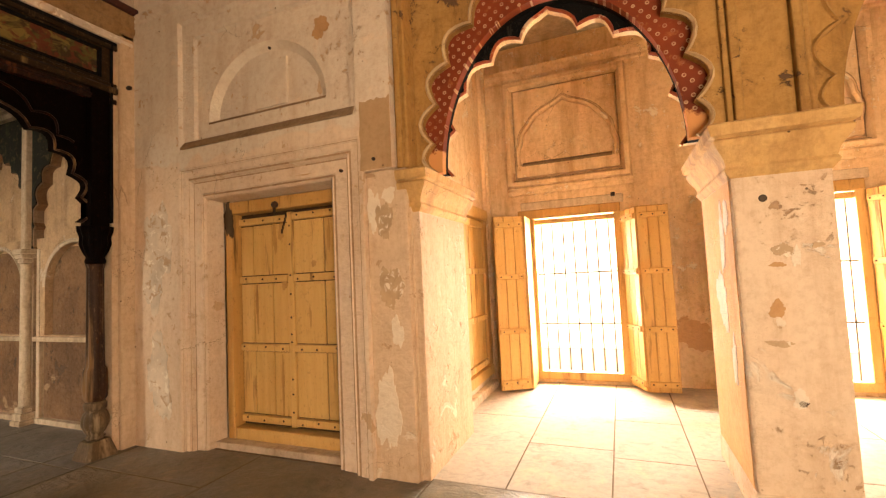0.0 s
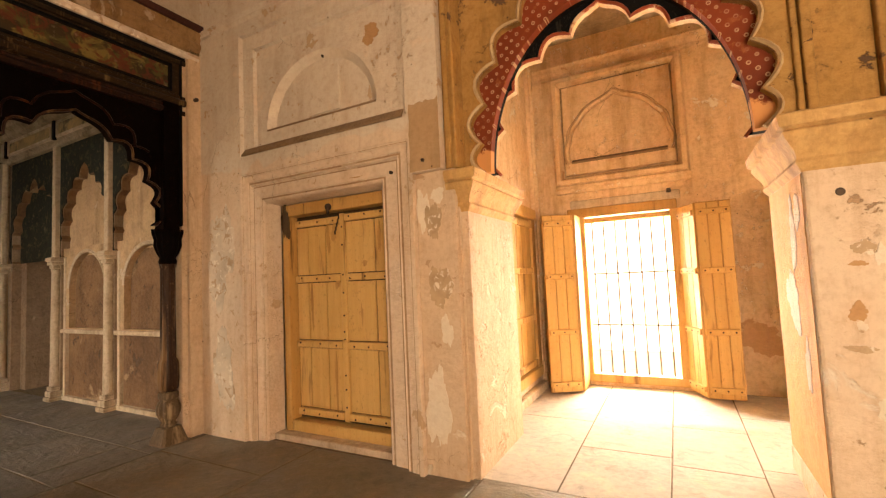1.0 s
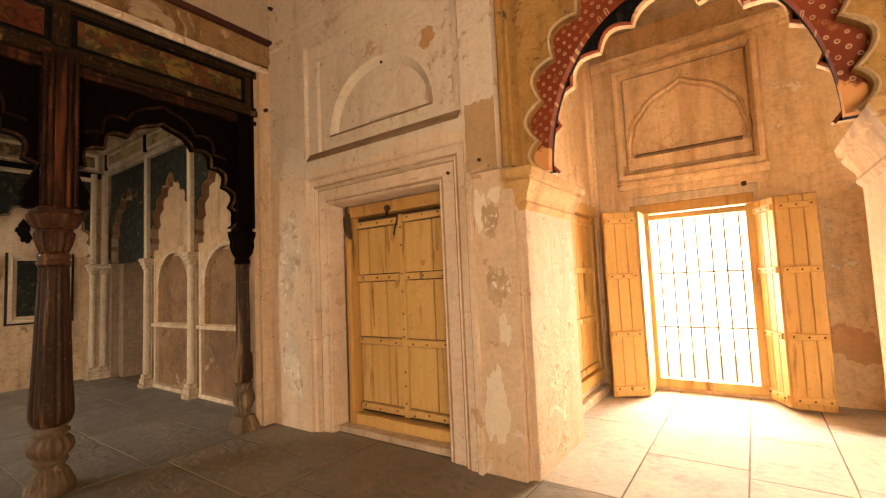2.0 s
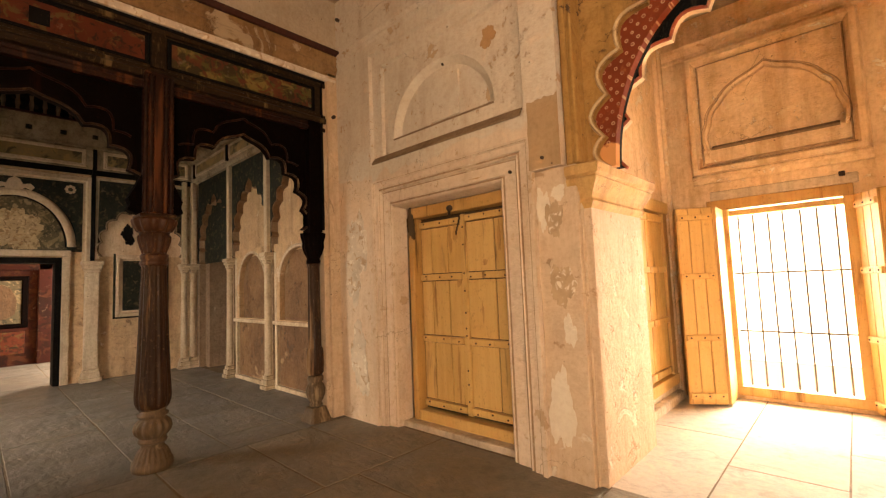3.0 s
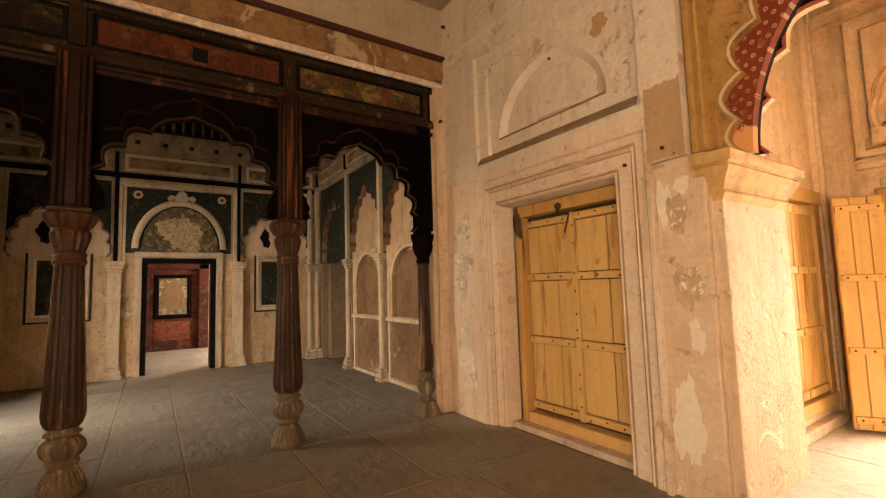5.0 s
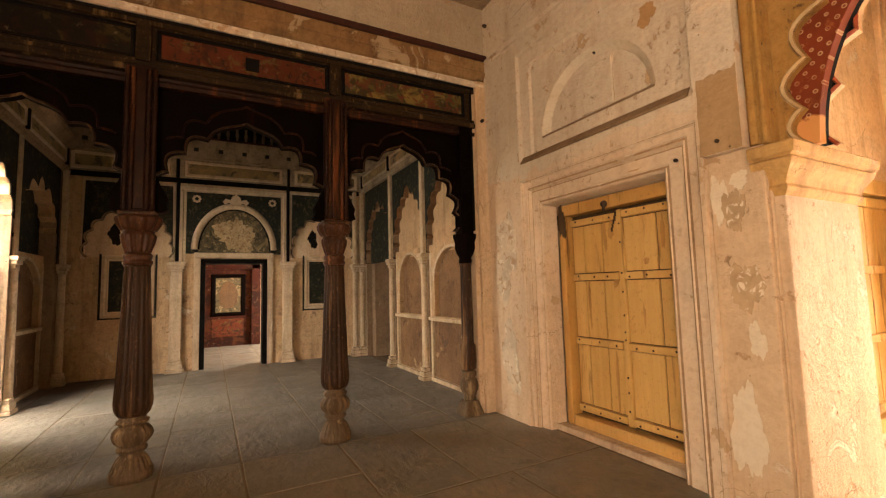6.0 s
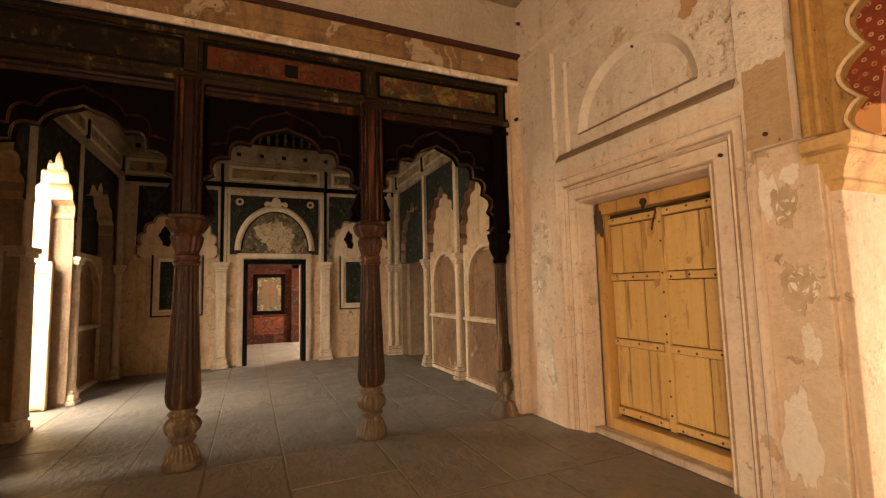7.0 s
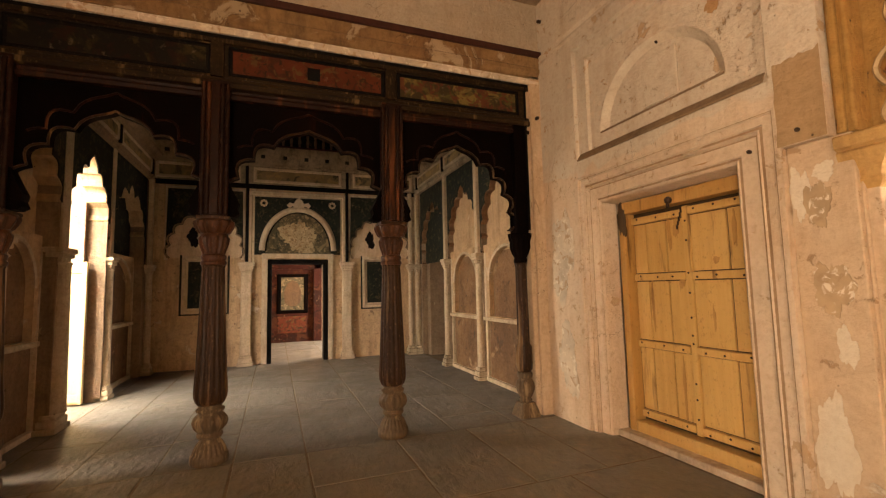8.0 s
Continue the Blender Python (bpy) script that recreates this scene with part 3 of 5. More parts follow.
# Dark board behind the leaves puts the gap shade into colour.
part("backing", boxes((-0.655, 0.705, 0.142, 0.158, 0.0, 2.2)), GRIME_SHADE, door, "dark board that draws the shade in the gaps round the leaves")
part("frame_head", boxes((-0.54, 0.635, 0.003, 0.14, 2.085, 2.2), bevel=0.008), YELLOWDARK, door)
part("soot", prism(bmesh.new(), blot(-0.575, 2.03, 0.10, 0.34, 44), -0.003, 0.01), GRIME_SHADE, door, "black soot on the corner of the frame")
part("threshold", boxes((-0.54, 0.635, 0.003, 0.14, 0, 0.105), bevel=0.012), YELLOW, door)
left = planked_leaf(0.60, 1.93, (0.05, 0.70, 1.33, 1.88), door, -0.535, 0.105, (0.28, 0.66))
right = planked_leaf(0.535, 1.95, (0.05, 0.70, 1.33, 1.89), door, 0.10, 0.105, (0.64,))
for leaf in (left, right):
    leaf.location.z = 0.125
STAIN = painted_wood("rust_stain", (0.50, 0.285, 0.085), (0.40, 0.21, 0.058), (0.17, 0.08, 0.026), worn_at=0.57)
for leaf, x, z, w, h, seed in ((left, -0.10, 1.70, 0.035, 0.28, 81), (left, -0.03, 1.76, 0.05, 0.18, 82), (left, -0.33, 1.08, 0.03, 0.42, 83), (left, -0.045, 0.36, 0.03, 0.46, 84), (right, 0.50, 1.68, 0.03, 0.3, 85),
                               (right, 0.33, 1.45, 0.06, 0.05, 86), (left, 0.0, 1.27, 0.05, 0.09, 87), (right, 0.28, 0.98, 0.02, 0.2, 88)):
    part("rust_stain", prism(bmesh.new(), blot(x, z, w, h, seed), 0.088, 0.10), STAIN, leaf, "brown rust run down the paint")
part("meeting_stile", boxes((0.055, 0.115, 0.07, 0.11, 0.125, 2.06), bevel=0.008), YELLOW, door)
for z in (0.26, 0.42, 0.55, 0.88, 0.95, 1.1, 1.31, 1.48, 1.76, 1.93):
    part("stud", STUD.copy(), RUST, door).matrix_basis = pose(0.085, 0.071, z, 90)
part("hasp", lathe([(0, 0.03), (0.01, 0.034), (0.03, 0.028), (0.042, 0.012)], 12), RUST, door, "rusty iron hasp").matrix_basis = pose(0.0, 0.0, 2.12, 90)
part("staple", boxes((-0.012, 0.012, -0.03, -0.01, 2.05, 2.12), bevel=0.005), RUST, door)
for i in range(5):
    part("chain_link", boxes((0.02 + 0.012 * i, 0.032 + 0.012 * i, 0.035, 0.05, 1.86 + 0.035 * i, 1.9 + 0.035 * i), bevel=0.004), RUST, door)

# ---------- arcade: piers, capitals, cusped arches ----------
PIER_W, PITCH = 0.48, 2.46
DEPTH0, DEPTH1 = -0.12, 0.84


def pier(x0, x1, label):
    ob = thing("pier", ((x0 + x1) / 2, (DEPTH0 + DEPTH1) / 2, 0), label, "pier", "piers of the arcade")
    cx, cy = (x0 + x1) / 2, (DEPTH0 + DEPTH1) / 2
    hw, hd = (x1 - x0) / 2, (DEPTH1 - DEPTH0) / 2
    part("shaft", boxes((-hw, hw, -hd, hd, 0, 2.0), bevel=0.018), PIERWALL, ob)
    # Orange wash whose colour also holds the glow off the bright bay floor.
    part("reveal_coat", boxes((-hw - 0.004, -hw + 0.01, -hd + 0.035, hd - 0.02, 0.18, 1.945)), PEACH, ob, "orange limewash on the inner face, floor glow mixed into its colour")
    for v, z, w, h, seed in ((-0.16, 1.62, 0.12, 0.42, 61), (-0.02, 1.22, 0.3, 0.34, 62), (-0.24, 0.85, 0.1, 0.3, 63), (-0.30, 1.75, 0.12, 0.2, 64)):
        part("flaked_patch", prism(bmesh.new(), blot(v, z, w, h, seed), -hw - 0.007, -hw, "yz"), WHITEPATCH, ob, "cream patch where the orange wash has flaked")
    for u, z, w, h, seed, m in ((-0.02, 1.50, 0.11, 0.10, 71, FLAKED), (0.04, 1.46, 0.05, 0.14, 72, WHITEPATCH), (-0.05, 1.42, 0.08, 0.04, 73, PATCHBROWN), (-0.07, 1.17, 0.10, 0.11, 74, PATCHBROWN), (-0.06, 1.10, 0.05, 0.06, 75, WHITEPATCH),
                                (-0.07, 0.98, 0.14, 0.05, 76, FLAKED), (0.0, 0.68, 0.09, 0.12, 77, WHITEPATCH), (0.01, 0.655, 0.06, 0.035, 78, GRIME_SHADE), (0.14, 1.52, 0.06, 0.05, 79, FLAKED)):
        part("plaster_patch", prism(bmesh.new(), blot(u, z + 0.02, w * 0.8, h * 0.8, seed), -hd - 0.004, -hd + 0.01), m, ob)
    # Flat dark disc: the shade inside a peg hole, put in colour.
    part("peg_hole", lathe([(0, 0.022), (0.006, 0.02)], 12), GRIME_SHADE, ob, "peg hole drawn by a disc coloured as its shade").matrix_basis = pose(-0.09, -hd, 1.82, 90)
    part("plinth", boxes((-hw - 0.008, hw + 0.008, -hd - 0.012, hd + 0.008, 0, 0.17), bevel=0.01), PIERWALL, ob)
    steps = [(1.95, 0.0), (1.985, 0.025), (2.0, 0.03), (2.02, 0.02), (2.06, 0.03), (2.13, 0.075), (2.16, 0.085), (2.175, 0.07), (2.19, 0.1), (2.25, 0.11), (2.262, 0.095)]
    bm = bmesh.new()
    loops = []
    for z, o in steps:
        loops.append([bm.verts.new((sx * (hw + o), sy * (hd + o), z)) for sx, sy in ((-1, -1), (1, -1), (1, 1), (-1, 1))])
    for a, b in zip(loops, loops[1:]):
        for i in range(4):
            bm.faces.new((a[i], a[(i + 1) % 4], b[(i + 1) % 4], b[i]))
    bm.faces.new(loops[0][::-1])
    bm.faces.new(loops[-1])
    part("capital", bm, CAPITAL, ob, "moulded plaster capital")
    return ob


first = pier(ARCH_R, ARCH_R + PIER_W, "square plastered pier, flaked and pitted")
for i in (1, 2):
    copy_thing(first, pose(ARCH_R + PIER_W / 2 + i * PITCH, (DEPTH0 + DEPTH1) / 2, 0))
# pier joined to the wall of the door
bm = boxes((1.09, 1.43, W + 0.05, 0.25, 0, 2.28), (1.36, ARCH_L, W + 0.11, DEPTH1, 0, 2.0), (1.43, 1.445, W + 0.085, 0.25, 0, 2.0), bevel=0.008)
PATCHED = plaster("patched_plaster", (0.68, 0.515, 0.345), (0.60, 0.44, 0.285), (0.40, 0.25, 0.135), (0.76, 0.66, 0.51), 0.64, chip=(0.46, 0.30, 0.17), wear=0.5)
pier_wall = tagged(mesh_object("pier_wall", bm, PATCHED), "plastered pier beside the door, patched with white", "pier")
bm = bmesh.new()
loops = []
for z, o in [(1.95, 0.0), (1.985, 0.025), (2.0, 0.03), (2.02, 0.02), (2.06, 0.03), (2.13, 0.075), (2.16, 0.085), (2.175, 0.07), (2.19, 0.1), (2.25, 0.11), (2.262, 0.095)]:
    loops.append([bm.verts.new((x, y, z)) for x, y in ((1.355, W + 0.11 - o * 0.9), (ARCH_L + o, W + 0.11 - o * 0.9), (ARCH_L + o, DEPTH1 + o), (1.355, DEPTH1 + o))])
for a, b in zip(loops, loops[1:]):
    for i in range(4):
        bm.faces.new((a[i], a[(i + 1) % 4], b[(i + 1) % 4], b[i]))
bm.faces.new(loops[0][::-1])
bm.faces.new(loops[-1])
part("capital", bm, CAPITAL, pier_wall, "moulded plaster capital with worn edges")
for cx, cz, w, h, s, m in ((1.21, 0.50, 0.17, 0.62, 3, WHITEPATCH), (1.27, 1.40, 0.17, 0.33, 4, FLAKED), (1.15, 1.98, 0.10, 0.34, 7, WHITEPATCH), (1.235, 1.90, 0.12, 0.30, 8, FLAKED), (1.28, 2.09, 0.12, 0.10, 6, WHITEPATCH), (1.31, 1.07, 0.09, 0.22, 9, WHITEPATCH)):
    part("plaster_patch", prism(bmesh.new(), blot(cx, cz, w, h, s), W + (0.043 if m is FLAKED else 0.046), W + 0.06), m, pier_wall)

INNER = [(-0.80, 2.262), (-0.765, 2.62), (-0.66, 2.91), (-0.445, 3.11), (-0.205, 3.23)]
OUTER = [(-0.87, 2.262), (-0.88, 2.48), (-0.84, 2.78), (-0.73, 3.08), (-0.53, 3.34), (-0.26, 3.54)]


BARREL = smooth_arch(0.84, 0.0, 1.17, 28, 0.0)


def arch(cx, full=True):
    ob = thing("cusped_arch", (cx, 0, 2.262), "cusped arch painted red with cream flowers and black", "arch", "arches of the arcade")
    s = lambda c: [(u, v - 2.262) for u, v in c]
    hw = PITCH / 2
    front = foil_arch(s(OUTER), 1.53, 0.36, 8)
    part("spandrel", arch_plate(bmesh.new(), -1.10, 1.10, 0, HALL_TOP - 2.262, front, 0, -0.05, 0.02), OCHRE, ob, "ochre plaster face with scalloped edge")
    part("flowered_band", arch_plate(bmesh.new(), -1.10, 1.10, 0, 2.2, BARREL, 0, 0.021, 0.095), DOTS if full else OCHRE, ob, "dark red band with cream flowers" if full else "")
    inner = foil_arch(s(INNER), 1.155, 0.33, 8)
    part("black_band", arch_plate(bmesh.new(), -1.10, 1.10, 0, 2.1, [(u * 1.012, v * 1.01) for u, v in inner], 0, 0.151, 0.165), BLACK if full else OCHRE, ob, "black painted band, worn" if full else "")
    part("black_soffit", arch_plate(bmesh.new(), -1.10, 1.10, 0, 2.2, [(u * 1.006, v) for u, v in BARREL], 0, 0.096, 0.15), BLACK if full else OCHRE, ob, "black painted soffit, worn" if full else "")
    part("soffit", arch_plate(bmesh.new(), -1.10, 1.10, 0, HALL_TOP - 2.262 - 0.8, inner, 0, 0.167, 0.225), BAYWALL, ob)
    part("edge_line", ribbon(bmesh.new(), both(inner, 0), 0.022, 0.138, 0.17), TRIMRED if full else CREAM, ob, "worn red and white line along the cusps" if full else "")
    part("scallop_line", ribbon(bmesh.new(), both(front, 0), 0.03, -0.066, -0.03), plaster("scallop_cream", (0.6, 0.45, 0.25), (0.5, 0.34, 0.16), (0.3, 0.18, 0.08)) if full else ob.children[0].data.materials[0], ob)
    for u0, u1 in ((-hw, -1.10), (1.10, hw)):
        part("wall_above", boxes((u0, u1, 0.0, 0.62, 0, HALL_TOP - 2.262)), OCHRE, ob)
    return ob


ac = (ARCH_L + ARCH_R) / 2 - 0.02
a1 = arch(ac)
plain = tagged(arch(ac + PITCH, False), "plain ochre cusped arch")
copy_thing(plain, pose(ac + 2 * PITCH, 0, 2.262))
# upright mouldings over the capitals
for cx in (ARCH_L - 0.02 + 0.0, ARCH_R + PIER_W / 2, ARCH_R + PIER_W / 2 + PITCH):
    ob = thing("panelled_pilaster", (cx, -0.05, 2.262), "ochre panelled pilaster above a capital, paint worn off", "pilaster", "pilasters over the piers")
    for dx, w, y in ((-0.20, 0.035, 0.03), (-0.155, 0.05, 0.055), (0.155, 0.05, 0.055), (0.2, 0.035, 0.03)):
        if cx < 2:
            continue
        part("upright_moulding", boxes((dx - w / 2, dx + w / 2, -y, 0.05, 0, HALL_TOP - 2.262), bevel=0.012), OCHRE, ob)
    part("panel", boxes((-0.125 if cx > 2 else -0.133, 0.125 if cx > 2 else -0.04, -0.012, 0.05, 0.0, HALL_TOP - 2.262)), OCHRE, ob)
    if cx < 2:
        part("return", boxes((-0.134, -0.03, -0.15, 0.25, 0.02, HALL_TOP - 2.262), bevel=0.012), OCHRE, ob)
        for u0, u1, f in ((-0.115, -0.07, -0.175), (-0.055, -0.024, -0.165)):
            part("upright_moulding", boxes((u0, u1, f, 0.0, 0.02, HALL_TOP - 2.262), bevel=0.012), OCHRE, ob)

# ---------- bay with the windows ----------
WIN = [(1.76, 2.87), (4.165, 5.275), (6.57, 7.68)]
rows, x = [], 1.05
for a, b in WIN:
    rows += [(x, a, BAY_Y, BAY_Y + 0.42, 0, 4.6), (a, b, BAY_Y, BAY_Y + 0.42, 2.18, 4.6), (a, b, BAY_Y, BAY_Y + 0.42, 0, 0.06)]
    x = b
rows.append((x, 8.4, BAY_Y, BAY_Y + 0.42, 0, 4.6))
wall_window = wall("wall_window", boxes(*rows), BAYWALL, "warm cream plaster wall with barred windows and blind niches")


def bay_niche(cx):
    """The blind arched panel over a window."""
    u0, u1, v0, v1 = cx - 0.77, cx + 0.76, 2.62, 4.05
    bm = bmesh.new()
    rings(bm, [(u0 - 0.03, u1 + 0.03, v0 - 0.03, v1 + 0.02, BAY_Y + 0.002), (u0, u1, v0, v1, BAY_Y - 0.12), (u0 + 0.05, u1 - 0.05, v0 + 0.05, v1 - 0.05, BAY_Y - 0.125),
               (u0 + 0.11, u1 - 0.11, v0 + 0.11, v1 - 0.11, BAY_Y - 0.015), (u0 + 0.15, u1 - 0.15, v0 + 0.14, v1 - 0.14, BAY_Y - 0.015)])
    part("niche_border", bm, BAYWALL, wall_window)
    curve = foil_arch([(-0.58, 2.90), (-0.56, 3.2), (-0.46, 3.42)], 3.74, 0.12, 8, 0.2)
    part("niche_panel", arch_plate(bmesh.new(), u0 + 0.12, u1 - 0.12, v0 + 0.12, v1 - 0.12, curve, cx, BAY_Y - 0.075, BAY_Y + 0.01, hole_bottom=2.90), BAYWALL, wall_window)
    part("niche_edge", ribbon(bmesh.new(), both(curve, cx), 0.05, BAY_Y - 0.105, BAY_Y - 0.05), BAYWALL, wall_window)
    # Brown lines paint the shade along the niche edges.
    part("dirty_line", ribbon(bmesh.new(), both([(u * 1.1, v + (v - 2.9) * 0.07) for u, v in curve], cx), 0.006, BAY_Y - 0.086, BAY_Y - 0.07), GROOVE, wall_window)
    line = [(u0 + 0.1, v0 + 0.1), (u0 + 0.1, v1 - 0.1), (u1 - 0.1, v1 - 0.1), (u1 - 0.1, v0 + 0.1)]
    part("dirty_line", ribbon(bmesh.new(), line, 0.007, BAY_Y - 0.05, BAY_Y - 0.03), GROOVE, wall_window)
    bm = moulded(bmesh.new(), cx - 0.57, cx + 0.57, [(2.9, BAY_Y), (2.885, BAY_Y - 0.085), (2.91, BAY_Y - 0.085), (2.955, BAY_Y)])
    part("dusty_ledge", bm, DIRT, wall_window)
    bm = moulded(bmesh.new(), cx - 0.80, cx + 0.79, [(2.50, BAY_Y), (2.51, BAY_Y - 0.03), (2.56, BAY_Y - 0.045), (2.585, BAY_Y - 0.085), (2.60, BAY_Y - 0.085), (2.63, BAY_Y)])
    part("niche_sill", bm, BAYWALL, wall_window)
    bm = moulded(bmesh.new(), cx - 0.74, cx + 0.73, [(2.66, BAY_Y - 0.06), (2.64, BAY_Y - 0.096), (2.655, BAY_Y - 0.098), (2.70, BAY_Y - 0.08)])
    part("dusty_ledge", bm, DIRT, wall_window)
    bm = boxes((cx - 0.64, cx + 0.66, BAY_Y - 0.03, BAY_Y + 0.01, 2.29, 2.40), bevel=0.012)
    part("plaster_lintel", bm, WHITE, wall_window)


for a, b in WIN:
    bay_niche((a + b) / 2 - 0.03)
bm = moulded(bmesh.new(), 1.05, 8.4, [(4.1, BAY_Y), (4.12, BAY_Y - 0.03), (4.15, BAY_Y - 0.03), (4.2, BAY_Y - 0.1), (4.24, BAY_Y - 0.12), (4.27, BAY_Y)])
part("cornice", bm, BAYWALL, wall_window)
part("bare_patch", prism(bmesh.new(), blot(3.62, 0.62, 0.42, 0.36, 12), BAY_Y - 0.004, BAY_Y + 0.01), plaster("orange_underplaster", (0.66, 0.40, 0.20), (0.60, 0.34, 0.155), (0.45, 0.25, 0.12), wear=0.25), wall_window, "patch of bare orange plaster")
part("iron_peg", boxes((2.80, 2.85, BAY_Y - 0.06, BAY_Y, 2.37, 2.42), bevel=0.01), RUST, wall_window)


def window(x0, x1):
    w = x1 - x0
    ob = thing("window_1", (x0, BAY_Y, 0.06), "tall barred window with open yellow plank shutters", "window", "barred windows", "structure")
    part("frame_post", boxes((-0.035, 0.055, -0.02, 0.12, 0, 2.12), bevel=0.008), YELLOW, ob)
    part("frame_post", boxes((w - 0.055, w + 0.035, -0.02, 0.12, 0, 2.12), bevel=0.008), YELLOW, ob)
    part("frame_head", boxes((-0.16, w + 0.03, -0.035, 0.12, 2.11, 2.23), bevel=0.01), YELLOWDARK, ob)
    part("frame_head", boxes((0.055, w - 0.055, 0.0, 0.1, 2.03, 2.095), bevel=0.006), YELLOW, ob)
    part("frame_sill", boxes((-0.035, w + 0.035, -0.025, 0.12, -0.02, 0.085), bevel=0.01), YELLOW, ob)
    for i in range(7):
        x = 0.055 + (w - 0.11) * (i + 0.55) / 7.1
        part("bar", lathe([(0.085, 0.0095), (2.03, 0.0095)], 8), IRON, ob).matrix_basis = pose(x, 0.06, 0, random.uniform(-0.15, 0.15), random.uniform(-0.4, 0.4))
    for z in (0.70, 1.36):
        part("cross_bar", boxes((0.05, w - 0.05, 0.056, 0.066, z - 0.009, z + 0.009)), IRON, ob)
    for (ax, ay), (bx, by) in (((-0.025, -0.03), (-0.015, -0.46)), ((-0.34, -0.67), (-0.015, -0.47)), ((w + 0.035, -0.04), (w + 0.19, -0.38)), ((w + 0.195, -0.38), (w + 0.535, -0.36))):
        shutter_leaf(ob, ax, ay, math.dist((ax, ay), (bx, by)), math.degrees(math.atan2(by - ay, bx - ax)))
    return ob


def shutter_leaf(ob, x, y, wd, turn):
    """One leaf of a folding shutter, from its corner along the turn."""
    sh = part("shutter", boxes((0, wd, 0, 0.03, -0.035, 2.11), bevel=0.004), YELLOWDARK, ob, "yellow plank shutter, folded open")
    sh.matrix_basis = pose(x, y, 0, 0, 0, turn)
    n = 3
    for i in range(n):
        part("plank", boxes((i * wd / n + 0.005, (i + 1) * wd / n - 0.005, -0.012, 0.006, -0.025, 2.10), bevel=0.003), YELLOW, sh)
    for z in (0.06, 0.68, 1.35, 2.0):
        part("rail", boxes((0.015, wd - 0.015, -0.036, 0.0, z - 0.032, z + 0.032), bevel=0.008), YELLOW, sh)
        for i in range(3):
            part("stud", STUD.copy(), RUST, sh).matrix_basis = pose(wd * (0.15 + 0.35 * i), -0.036, z, 90)


for i, (a, b) in enumerate(WIN[:2]):
    window(a, b)
# third window, out of sight, and its plain frame
tagged(mesh_object("window_3", boxes((WIN[2][0], WIN[2][0] + 0.06, BAY_Y, BAY_Y + 0.1, 0.06, 2.18), (WIN[2][1] - 0.06, WIN[2][1], BAY_Y, BAY_Y + 0.1, 0.06, 2.18)), YELLOW), "yellow window frame in a plaster wall", "window", kind="structure")

# side wall of the bay with a shuttered door
SX = 1.20
bm = boxes((0.85, SX, DEPTH1, 1.16, 0, 4.6), (0.85, SX, 2.52, BAY_Y + 0.42, 0, 4.6), (0.85, SX, 1.16, 2.52, 2.25, 4.6), (0.85, SX, 1.16, 2.52, 0, 0.16), (0.85, 0.95, 1.16, 2.52, 0.16, 2.25))
wall_bay = wall("wall_bay", bm, BAYWALL, "cream plaster side wall of the window bay")
part("plinth_step", boxes((SX, SX + 0.10, 0.86, 2.50, 0, 0.10), (SX, SX + 0.03, 0.86, 2.56, 0.10, 0.2), bevel=0.015), WHITE, wall_bay)
for y, w, d in ((2.57, 0.05, 0.05), (2.66, 0.07, 0.07), (2.76, 0.04, 0.04)):
    part("upright_moulding", boxes((SX - 0.01, SX + d, y - w / 2, y + w / 2, 0, 4.6), bevel=0.015), BAYWALL, wall_bay)
ob = thing("door_2", (SX, 1.84, 0.2), "yellow plank door in the side wall of the bay", "door", kind="structure")
part("frame_post", boxes((-0.12, 0.035, -0.68, -0.58, 0, 2.05), bevel=0.01), YELLOW, ob)
part("frame_post", boxes((-0.12, 0.035, 0.54, 0.68, 0, 2.05), bevel=0.01), YELLOWDARK, ob)
part("frame_head", boxes((-0.12, 0.05, -0.70, 0.70, 1.96, 2.10), bevel=0.01), YELLOW, ob)
part("frame_sill", boxes((-0.12, 0.05, -0.68, 0.68, -0.03, 0.09), bevel=0.01), YELLOW, ob)
for j, (y0, y1) in enumerate(((-0.57, -0.01), (0.0, 0.53))):
    leaf = part("leaf", boxes((-0.05, -0.01, y0, y1, 0.09, 1.95), bevel=0.004), YELLOW, ob)
    for i in range(3):
        w = (y1 - y0) / 3
        part("plank", boxes((-0.015, 0.004, y0 + i * w + 0.003, y0 + (i + 1) * w - 0.003, 0.1, 1.94), bevel=0.003), YELLOW, leaf)
    for z in (0.16, 0.72, 1.30, 1.88):
        part("rail", boxes((-0.005, 0.034, y0 + 0.01, y1 - 0.01, z - 0.035, z + 0.035), bevel=0.01), YELLOW, leaf)
tagged(mesh_object("bay_ceiling", boxes((0.85, 8.4, 0.5, BAY_Y + 0.42, 4.6, 4.75)), CEILING), "plain plaster ceiling of the window bay", "ceiling", kind="structure")

# ---------- rest of the hall ----------
wall("wall_east", boxes((8.1, 8.4, -6.2, BAY_Y, 0, HALL_TOP)), CREAM, "plain cream plaster wall of the hall")
COURT = [(3.85, 5.35), (6.25, 7.75)]
rows, x = [], -1.62
for a, b in COURT:
    rows += [(x, a, -6.0, -5.62, 0, HALL_TOP), (a, b, -6.0, -5.62, 3.0, HALL_TOP), (a, b, -6.0, -5.62, 0, 0.3)]
    x = b
rows.append((x, 8.1, -6.0, -5.62, 0, HALL_TOP))
wall("wall_south", boxes(*rows), CREAM, "cream plaster wall with tall openings to the court")
tagged(mesh_object("ceiling", boxes((-1.8, 8.4, -6.2, 0.0, HALL_TOP, HALL_TOP + 0.15)), CEILING), "dim plaster ceiling of the hall", "ceiling", kind="structure")

# ---------- carved colonnade ----------
COLS = (-0.56, -2.105, -3.745, -5.30)


